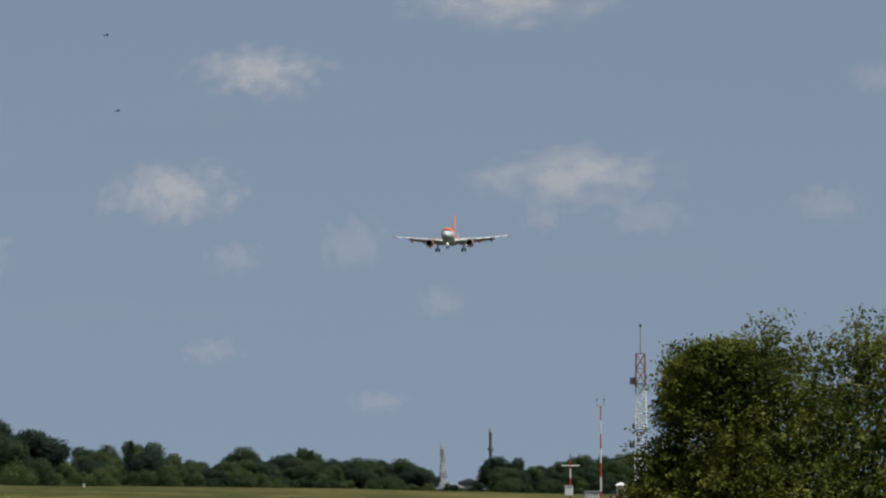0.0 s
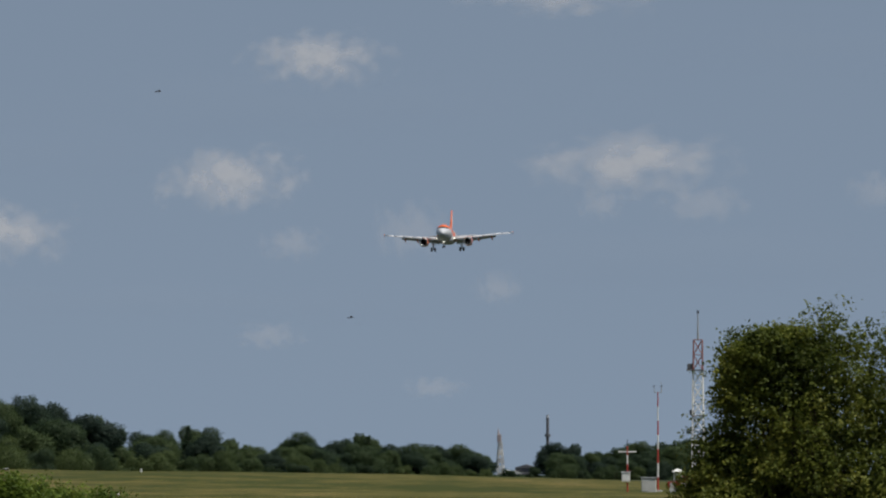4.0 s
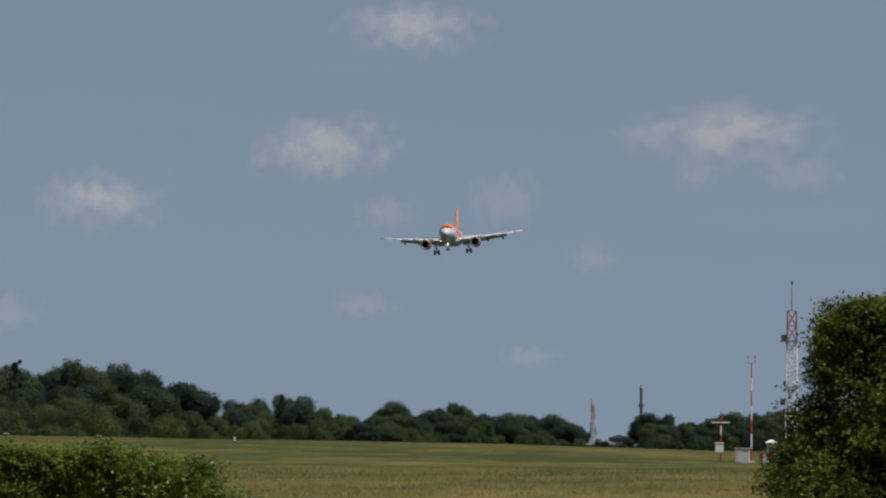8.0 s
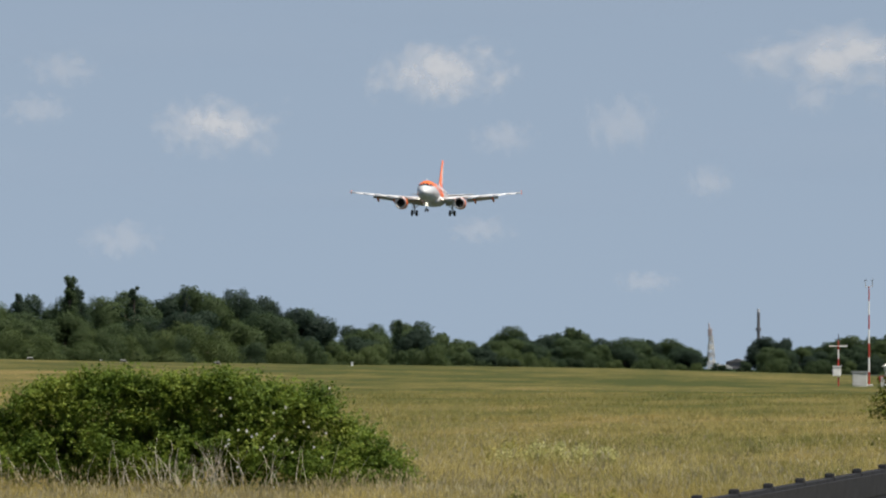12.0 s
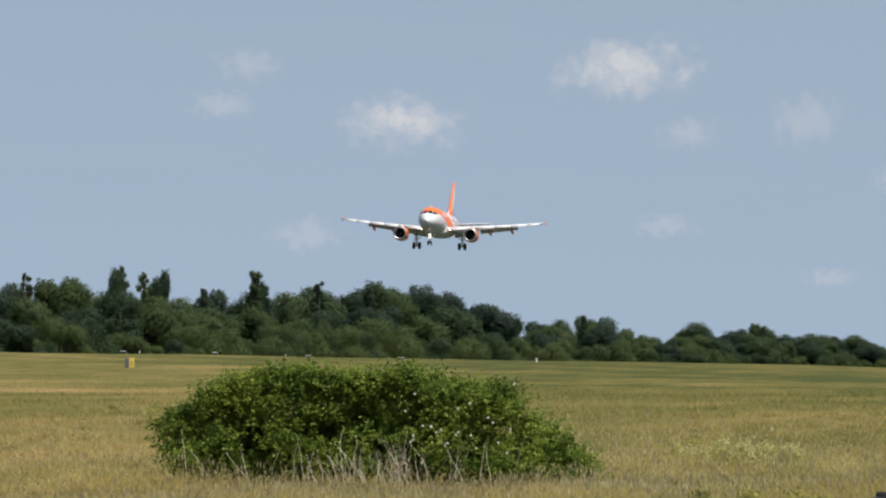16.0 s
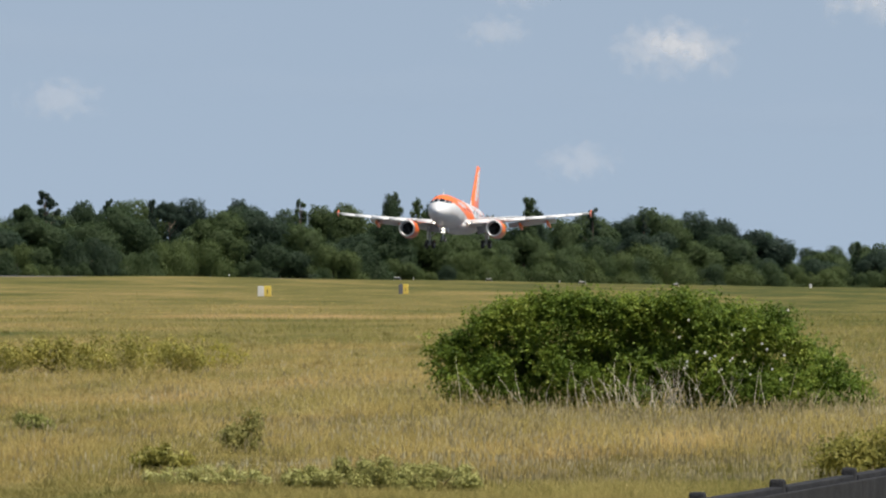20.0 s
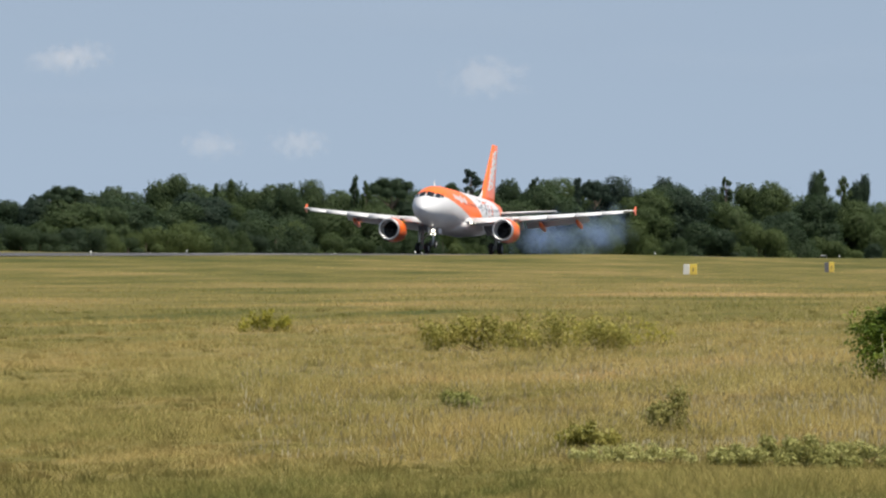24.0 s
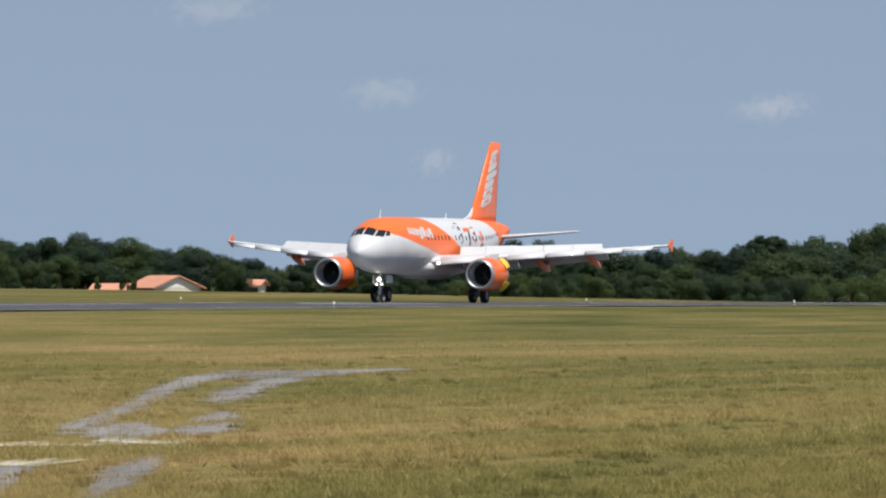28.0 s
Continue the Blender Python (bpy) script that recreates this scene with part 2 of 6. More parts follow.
PAINT_WORN = mat("worn_white_paint", (0.42, 0.42, 0.42), 0.8, second=(0.16, 0.16, 0.165), scale=0.5, mix=0.25)
PAINT_RED = mat("red_paint", (0.42, 0.045, 0.03), 0.5, second=(0.32, 0.05, 0.03), scale=2)
TOWER_RED = mat("dull_red_paint", (0.20, 0.06, 0.05), 0.6, second=(0.28, 0.16, 0.14), scale=2)
# red mixed far towards grey, for the distant mast's top
GREYED_RED = mat("greyed_red_paint", (0.28, 0.23, 0.23), 0.7, second=(0.30, 0.27, 0.28), scale=1)
YELLOW = mat("yellow_panel", (0.62, 0.46, 0.08), 0.5, second=(0.52, 0.38, 0.08), scale=2)
LIVERY = livery_mat()
WHITE = mat("white_airliner_paint", (0.56, 0.565, 0.585), 0.42, second=(0.51, 0.515, 0.535), scale=0.8, coat=0.2)
WING_GREY = mat("wing_grey_paint", (0.60, 0.61, 0.63), 0.4, second=(0.50, 0.51, 0.53), scale=0.8)
ORANGE_PAINT = mat("orange_paint", ORANGE, 0.32, second=(0.74, 0.13, 0.022), scale=0.8, coat=0.4)
LIP = mat("polished_metal", (0.62, 0.62, 0.63), 0.42, 1.0, second=(0.52, 0.52, 0.53), scale=3)
DARK = mat("dark_metal", (0.035, 0.036, 0.04), 0.55, 0.3, second=(0.06, 0.06, 0.06), scale=3)
FAN = mat("fan_blade_metal", (0.07, 0.07, 0.075), 0.4, 0.8, second=(0.11, 0.11, 0.11), scale=3)
STRUT = mat("gear_strut_paint", (0.42, 0.43, 0.44), 0.45, second=(0.25, 0.25, 0.26), scale=4)
TYRE = mat("tyre_rubber", (0.018, 0.018, 0.019), 0.85, second=(0.035, 0.034, 0.033), scale=5)
GLASS = mat("cockpit_glass", (0.012, 0.014, 0.018), 0.08, second=(0.02, 0.022, 0.026), scale=1)
LAMP = mat("landing_light", (1.0, 0.95, 0.82), 0.3, scale=1, glow=2.5)
REVERSER = mat("reverser_yellow", (0.70, 0.50, 0.05), 0.45, second=(0.45, 0.31, 0.04), scale=3)
GALV = mat("galvanised_steel", (0.50, 0.51, 0.52), 0.45, 0.6, second=(0.38, 0.38, 0.39), scale=6)
STEEL_DARK = mat("weathered_dark_steel", (0.10, 0.105, 0.12), 0.6, 0.2, second=(0.13, 0.12, 0.12), scale=2)
FENCE_BLACK = mat("black_stained_wood", (0.019, 0.020, 0.023), 0.85, spec=0.12, second=(0.040, 0.040, 0.043), scale=6, bump=0.4)
CABINET = mat("pale_grey_cabinet", (0.52, 0.52, 0.50), 0.6, second=(0.42, 0.42, 0.40), scale=2)
BARK = mat("bark", (0.12, 0.09, 0.065), 0.9, second=(0.07, 0.055, 0.04), scale=6, bump=0.8)
TWIG = mat("bleached_twig", (0.50, 0.45, 0.38), 0.9, second=(0.34, 0.30, 0.24), scale=5, bump=0.4)
TILE = mat("orange_roof_tile", (0.58, 0.27, 0.18), 0.8, second=(0.44, 0.20, 0.13), scale=1.5, bump=0.4)
STUCCO = mat("cream_stucco", (0.62, 0.58, 0.50), 0.85, second=(0.50, 0.46, 0.40), scale=0.6)
# wood and scrub leaves: distance haze painted in as bluer, lifted dark tones
FAR_HAZED_LEAF = leaf_mat("hazed_woodland_leaf", [(0.028, 0.046, 0.041), (0.034, 0.057, 0.041), (0.044, 0.073, 0.037), (0.074, 0.108, 0.042)], 0.5, 0.05, 0.12, 0.7, 0.75, 0.2)
SCRUB_HAZED_LEAF = leaf_mat("hazed_scrub_leaf", [(0.028, 0.046, 0.035), (0.035, 0.058, 0.034), (0.050, 0.079, 0.032), (0.088, 0.121, 0.042)], 0.5, 0.05, 0.12, 0.7, 0.75, 0.2)
BUSH_LEAF = leaf_mat("bramble_leaf", [(0.045, 0.080, 0.012), (0.110, 0.170, 0.024), (0.215, 0.270, 0.044), (0.40, 0.42, 0.10)], 0.42, 1.4, 0.40, 1.5)
TREE_LEAF = leaf_mat("willow_leaf", [(0.022, 0.036, 0.008), (0.052, 0.074, 0.013), (0.130, 0.155, 0.025), (0.29, 0.29, 0.06)], 0.42, 1.1, 0.35, 1.7)
WEED_LEAF = leaf_mat("weed_leaf", [(0.14, 0.145, 0.035), (0.24, 0.23, 0.055), (0.34, 0.31, 0.08), (0.46, 0.40, 0.13)], 0.4, 1.5, 0.6, 1.6)
PALE_WEED = leaf_mat("pale_weed_leaf", [(0.20, 0.21, 0.07), (0.31, 0.31, 0.11), (0.44, 0.43, 0.18), (0.58, 0.56, 0.28)], 0.4, 1.5, gloss=0.08)
BROWN_WEED = leaf_mat("brown_weed_leaf", [(0.11, 0.118, 0.035), (0.18, 0.185, 0.055), (0.26, 0.25, 0.08), (0.36, 0.33, 0.12)], 0.4, 1.5)
YELLOW_WEED = leaf_mat("yellow_flower_weed", [(0.14, 0.15, 0.03), (0.25, 0.24, 0.04), (0.40, 0.36, 0.05), (0.55, 0.48, 0.08)], 0.4, 1.5)
RUSH = leaf_mat("rush_leaf", [(0.15, 0.17, 0.05), (0.21, 0.23, 0.07), (0.28, 0.29, 0.09), (0.36, 0.36, 0.13)], 0.4, 1.5)
TUSSOCK = blade_mat("tussock_grass", 1.3, 2.1)
GRASS = blade_mat()
STRAW = leaf_mat("straw_grass", [(0.23, 0.195, 0.065), (0.38, 0.315, 0.120), (0.58, 0.48, 0.205), (0.80, 0.68, 0.36)], 0.5, 0.35, 0.30, 2.1, gloss=0.04)
SEED = leaf_mat("seed_head", [(0.26, 0.22, 0.12), (0.36, 0.31, 0.18), (0.48, 0.43, 0.28), (0.62, 0.57, 0.42)], 0.5, 0.25, 0.35, 1.8, gloss=0.04)
PETAL = mat("white_petal", (0.80, 0.78, 0.74), 0.6, scale=3)
BIRD = mat("dark_plumage", (0.02, 0.02, 0.022), 0.7, scale=3)
CLOUD = vapour_mat("cloud_vapour", (0.88, 0.82, 0.785), CLOUD_THICK, 2.2, 1.3)
WISP = vapour_mat("thin_cloud_vapour", (0.88, 0.82, 0.79), CLOUD_THICK * 0.34, 2.2, 1.1)
VEIL = vapour_mat("high_veil_vapour", (0.80, 0.84, 0.88), 0.035, 1.1, 1.3)
SMOKE = vapour_mat("tyre_smoke", (0.42, 0.58, 0.90), 0.36, 1.4, 1.6, 1.2)


# ---------------------------------------------------------------- mesh helpers
def mesh_of(name, verts, faces, material, smooth=False):
    """A mesh from an array of points and an array of equal-sided faces."""
    verts, faces = np.asarray(verts, np.float32).reshape(-1, 3), np.asarray(faces, np.int32)
    me = bpy.data.meshes.new(name)
    k = faces.shape[1]
    me.vertices.add(len(verts)), me.loops.add(faces.size), me.polygons.add(len(faces))
    me.vertices.foreach_set("co", verts.ravel())
    me.loops.foreach_set("vertex_index", faces.ravel())
    me.polygons.foreach_set("loop_start", np.arange(0, faces.size, k, dtype=np.int32))
    me.update(calc_edges=True)
    me.materials.append(material)
    if smooth:
        me.polygons.foreach_set("use_smooth", np.ones(len(faces), bool))
    return me


def part(name, bm, material, parent, label="", smooth=False):
    """One mesh object out of a bmesh, under a thing or a part."""
    me = bm
    if isinstance(bm, bmesh.types.BMesh):
        me = bpy.data.meshes.new(name)
        bm.normal_update()
        bm.to_mesh(me)
        bm.free()
        me.materials.append(material)
        if smooth:
            for p in me.polygons:
                p.use_smooth = True
    ob = new(name, me)
    if parent is not None:
        ob.parent = parent
    if label:
        tagged(ob, label)
    return ob


def thing(name, label, category, m=None, group="", kind=""):
    ob = tagged(new(name), label, category, group, kind)
    if m is not None:
        ob.matrix_basis = m
    return ob


def box(sx, sy, sz, at=(0, 0, 0), bevel=0.0, m=None, bm=None):
    """A box on its base centre, edges eased."""
    bm = bm or bmesh.new()
    g = bmesh.ops.create_cube(bm, size=1.0, matrix=(m or Matrix()) @ Matrix.Translation((at[0], at[1], at[2] + sz / 2)) @ Matrix.Diagonal((sx, sy, sz, 1)))
    if bevel:
        edges = {e for v in g["verts"] for e in v.link_edges}
        bmesh.ops.bevel(bm, geom=list(edges), offset=bevel, segments=2, affect="EDGES", profile=0.6)
    return bm


def rod(a, b, r0, r1=None, n=8, bm=None):
    """A tapered round bar from a to b."""
    bm = bm or bmesh.new()
    a, b = Vector(a), Vector(b)
    m = Matrix.Translation((a + b) / 2) @ (b - a).to_track_quat("Z", "Y").to_matrix().to_4x4()
    bmesh.ops.create_cone(bm, cap_ends=True, segments=n, radius1=r0, radius2=r0 if r1 is None else r1, depth=(b - a).length, matrix=m)
    return bm


def loft(rings, close=True, caps=True):
    """A skin over rings of equal count."""
    bm = bmesh.new()
    rows = [[bm.verts.new(p) for p in ring] for ring in rings]
    n = len(rows[0])
    for a, b in zip(rows, rows[1:]):
        for i in range(n if close else n - 1):
            j = (i + 1) % n
            bm.faces.new((a[i], a[j], b[j], b[i]))
    if caps and close:
        bm.faces.new(rows[0][::-1]), bm.faces.new(rows[-1])
    bmesh.ops.recalc_face_normals(bm, faces=bm.faces)
    return bm


def lathe(profile, axis_point, n=28, along="y"):
    """A round body about an axis along y; profile: (y, radius)."""
    ax, az_ = axis_point
    return loft([[(ax + r * math.cos(k * 2 * math.pi / n), y, az_ + r * math.sin(k * 2 * math.pi / n)) for k in range(n)] for y, r in profile], caps=False)


def smoothstep(x, a, b):
    t = np.clip((x - a) / (b - a), 0, 1)
    return t * t * (3 - 2 * t)


# ---------------------------------------------------------------- lie of the land
A0, FAR = 8.74, 13200.0        # bearing of the middle of the wood, and tangent units a radian


def bearing(u):
    """Compass bearing, left of the runway's line, of a place u units right of the wood's middle."""
    return radians(A0) - u / FAR


def at_bearing(u, dist):
    b = bearing(u)
    return -dist * math.sin(b), dist * math.cos(b)


RUNWAY_X, RUNWAY_HALF = -180.0, 22.5


def crest(y):
    """Depth of the runway's centre line under the eye."""
    return np.interp(y, [-500, 480, 520, 575, 632, 690, 750, 780, 810, 1050, 1500, 2500, 5000, 9000], [1.15, 1.18, 1.23, 1.31, 1.46, 1.58, 1.74, 1.84, 2.0, 3.5, 7.0, 12.2, 24.5, 44])


def land(x, y):
    """Height of the ground."""
    x, y = np.asarray(x, float), np.asarray(y, float)
    d = crest(y)
    near = np.interp(y, [-500, 500, 750, 1000, 1500], [1.38, 1.37, 0.97, 0.5, 0.0])
    d = d + (0.02 + 0.18 * smoothstep(x, RUNWAY_X - 10, RUNWAY_X + 10)) * smoothstep(np.abs(x - RUNWAY_X), 10, 26) + (near - 0.2) * smoothstep(x, -156, -108)
    d = d + 1.8 * smoothstep(x, -120, -35) * smoothstep(y, 250, 680)
    d = d - (0.45 + 1.25 * (1 - smoothstep(y, 850, 1000))) * smoothstep(-x, 208, 345)
    d = d + 0.03 * np.sin(x * 0.21 + y * 0.043) + 0.02 * np.sin(x * 0.083 - y * 0.11)
    d = d - 0.3 * np.exp(-((x + 145) / 8) ** 2) * smoothstep(y, 550, 620) * (1 - smoothstep(y, 660, 730))
    return EYE - d


def height(x, y):
    return float(land(x, y))


def place(u, dist, lift=0.0, turn=0.0, size=1.0):
    x, y = at_bearing(u, dist)
    return pose(x, y, height(x, y) + lift, 0, 0, turn) @ Matrix.Scale(size, 4)


# the wood's skyline over eye level
SKY_U = [-3400, -3163, -3123, -3073, -2983, -2923, -2908, -2878, -2823, -2768, -2740, -2704, -2680, -2658, -2600, -2552, -2490, -2447, -2419, -2391, -2359, -2332, -2309, -2286, -2249, -2190, -2120, -2050, -1960, -1850,
         -1752, -1720, -1675, -1632, -1601, -1575, -1555, -1486, -1441, -1386, -1346, -1311, -1240, -1150, -1041]
SKY_V = [80, 82, 72, 82, 87, 77, 37, 59, 67, 44, 48, 39, 30, 28, 58, 35, 36, 48, 76, 83, 76, 65, 53, 67, 87, 62, 42, 55, 60, 66,
         75, 82, 83, 101, 105, 97, 82, 88, 96, 102, 91, 86, 84, 86, 91]
SKY_U += [-1006, -974, -924, -866, -791, -717, -690, -617, -542, -500, -445, -380, -347, -322, -257, -165, -77, -52, -27, 30, 126, 195, 230, 292, 352, 442, 487, 552, 582, 660, 702, 830, 872, 985, 1020, 1062, 1112, 1250, 1400]
SKY_V += [101, 104, 108, 101, 96, 98, 92, 88, 91, 88, 82, 76, 60, 78, 68, 78, 84, 72, 83, 93, 76, 54, 18, 24, 34, 6, -18, 17, 0, 14, -4, -4, -22, -8, 1, -26, -2, 3, 0]
# single trees that stand out: kind, bearing, top over eye level, width
SPECIALS = [("pine", -1086, 123, 1.0), ("stone_pine", -1805, 92, 0.9), ("pine", -635, 110, 0.7), ("poplar", -232, 116, 0.9), ("broad", -222, 96, 0.42), ("poplar", -215, 92, 0.7), ("broad", -474, 120, 0.42), ("poplar", -466, 123, 0.6), ("broad", -398, 116, 0.5), ("poplar", -427, 112, 0.7), ("pine", -117, 95, 0.8),
            ("poplar", 352, 36, 0.8), ("poplar", 670, 18, 0.8), ("poplar", -1292, 112, 0.55), ("poplar", -1272, 102, 0.5), ("stone_pine", -1226, 108, 0.95), ("stone_pine", -1118, 99, 0.6), ("poplar", -1511, 105, 0.6), ("poplar", -1537, 98, 0.5),
            ("poplar", -896, 110, 0.6), ("pine", -974, 109, 0.6), ("stone_pine", -2515, 66, 0.55), ("poplar", -2600, 61, 0.7), ("pine", -2745, 46, 0.7), ("poplar", -322, 84, 0.6), ("stone_pine", -866, 104, 0.7), ("poplar", -2674, 36, 0.5), ("pine", -27, 86, 0.6)]
# scrub that stands before the wood and the houses: bearing, top over eye level, width
NEAR_SCRUB = [(-3140, 20, 1.2), (-3085, 25, 1.0), (-2990, 20, 0.5), (-2945, 25, 0.45), (-2926, 16, 0.4), (-2862, 2, 0.4), (-2760, 46, 0.9), (-2738, 34, 1.1), (-2676, 15, 1.1), (-2650, 8, 1.0), (-2552, 4, 1.0), (-2426, 22, 1.0), (-2355, 13, 1.0), (-2300, 29, 1.1), (-2263, 21, 1.0), (-2203, 19, 1.0), (-2120, 24, 1.1), (-2040, 18, 1.0)]
# worn patches of the track: bearing, depth under eye level, half breadth
RUTS = [[(-2822, 163, 1.5), (-2760, 158, 5), (-2690, 157, 5.5), (-2600, 155, 4), (-2530, 151, 2), (-2465, 148, 1)],
        [(-3050, 255, 5), (-3000, 243, 8), (-2910, 203, 7), (-2852, 177, 5), (-2802, 162, 3)],
        [(-3005, 262, 3), (-2965, 257, 11), (-2910, 256, 10), (-2880, 258, 2)],
        [(-2850, 255, 2), (-2810, 255, 7), (-2760, 251, 6), (-2752, 247, 2)], [(-2812, 236, 2), (-2780, 231, 6), (-2755, 229, 3)],
        [(-2798, 201, 3), (-2760, 195, 9), (-2722, 187, 6), (-2690, 172, 4), (-2645, 166, 2)],
        [(-3230, 360, 22), (-3160, 345, 20), (-3118, 325, 4)], [(-2880, 305, 3), (-2920, 326, 14), (-2970, 352, 18), (-3020, 385, 20)]]
# pale stones laid across the track
STONES = [[(-3172, 284, 2.5), (-3110, 281, 5), (-3065, 284, 1.5), (-2985, 283, 2)], [(-2992, 278, 3), (-2950, 276, 7), (-2905, 279, 3), (-2842, 279, 3.5)], [(-3170, 318, 4), (-3100, 315, 6), (-3020, 311, 2)]]
BUSH_U, BUSH_D = -20, 126.5
TREE_U, TREE_D = 1745, 112.0
# low growth: name, label, bearing, depth of its foot under eye level, width, height, material, leaves, leaf size, seed
SHRUBS = [
    ("gorse_patch", "low yellow-green flowering shrub patch in the dry meadow", -990, 202, 430, 84, WEED_LEAF, 15000, 0.06, 41),
    ("flowering_weed", "hazy yellow flowering weeds at a shrub's edge", -830, 192, 230, 62, YELLOW_WEED, 2600, 0.05, 51),
    ("weed_clump", "rounded brown-green weed clump in tall grass", -732, 345, 62, 92, BROWN_WEED, 3200, 0.04, 42),
    ("low_bramble", "low dark green bramble in the grass", -880, 375, 120, 52, WEED_LEAF, 2000, 0.05, 43),
    ("pale_weed", "spreading pale grey-green weed low in the grass", -490, 408, 400, 62, PALE_WEED, 14000, 0.04, 52),
    ("pale_weed", "spreading pale grey-green weed low in the grass", -800, 400, 260, 40, PALE_WEED, 4000, 0.035, 53),
    ("rush_tuft", "dark green tuft of rushes", -1105, 305, 66, 50, RUSH, 1500, 0.05, 44),
    ("weed_clump", "olive scrubby weed growth beside the fence", 385, 400, 240, 125, WEED_LEAF, 12000, 0.045, 45),
    ("weed_clump", "brownish scrubby weed growth beside the fence", 745, 405, 150, 120, BROWN_WEED, 6000, 0.045, 46),
    ("flowering_weed", "yellow-green flowering weeds along a fence", 700, 350, 330, 90, WEED_LEAF, 8000, 0.05, 54),
    ("weed_clump", "grey-green tall weed patch behind the bramble", 620, 235, 260, 62, PALE_WEED, 7000, 0.06, 47),
    ("weed_clump", "dark green weed stems among pale weeds", 545, 232, 90, 62, WEED_LEAF, 2600, 0.06, 55),
    ("weed_clump", "green weed tuft among straw grass", 560, 345, 60, 95, BROWN_WEED, 2200, 0.045, 48),
    ("weed_clump", "pale green scrub low in the field", -1450, 168, 105, 46, YELLOW_WEED, 1800, 0.07, 49),
    ("low_bramble", "low leafy scrub by the fence's far end", 1225, 300, 110, 70, RUSH, 3000, 0.06, 56),
]
SIGNS = [(-698, 65, 24, 18, True), (-452, 60, 17, 17, False)]
FENCE_TOP = 1.06
FENCE_A, FENCE_B = Vector((*at_bearing(69, 46.5), 0)), Vector((*at_bearing(1206, 86.0), 0))
# bearing, height over eye level, half width, half height
CLOUDS = [(579, 687, 112, 42), (424, 473, 112, 46), (1134, 502, 165, 48), (749, 384, 60, 42), (534, 356, 50, 24), (1019, 812, 165, 40), (1084, 424, 36, 22), (1264, 426, 70, 26), (1584, 448, 60, 30), (1674, 672, 50, 26), (899, 278, 36, 24), (497, 194, 55, 20), (787, 102, 48, 16), (26, 380, 100, 44), (-137, 176, 60, 28), (-247, 478, 55, 26), (-290, 406, 55, 24), (-1058, 284, 66, 30), (-1775, 321, 50, 22), (-1545, 162, 48, 20), (-2483, 342, 66, 24), (-2393, 222, 34, 22), (-1818, 312, 50, 22), (-2783, 492, 80, 26), (-1390, 166, 50, 22)]
VEILS = [(560, 600, 620, 70), (1250, 330, 520, 60), (-60, 520, 560, 60), (-520, 300, 520, 50), (-1150, 380, 600, 60), (-1700, 240, 520, 45), (-2300, 430, 640, 70), (300, 250, 560, 50), (1500, 700, 420, 60)]
# time, bearing, height over eye level
BIRDS = [[(0, 331, 618), (0.5, 590, 587), (1, 868, 561), (1.5, 1161, 522), (2, 1468, 465), (2.4, 1720, 426)],
         [(0, -60, 366), (0.5, 218, 347), (1, 484, 305), (1.5, 765, 294), (2, 1024, 313), (2.5, 1293, 313), (3.2, 1700, 326)],
         [(0, 311, 752), (0.5, 60, 826), (1.0, -250, 886)],
         [(0.0, -900, 900), (3.2, -700, 900), (4.0, 300, 626), (4.5, 615, 603), (5, 878, 619), (5.5, 1130, 622), (6, 1394, 619), (6.5, 1690, 622)],
         [(0.0, -700, 640), (5, -360, 680), (5.5, -190, 700), (6, -28, 725), (6.5, 135, 751), (7, 330, 850), (8, 700, 1050)],
         [(0.0, -800, 950), (3.2, -600, 950), (4.0, 640, 226), (4.5, 903, 211), (5.2, 1300, 236), (5.8, 1700, 256)]]
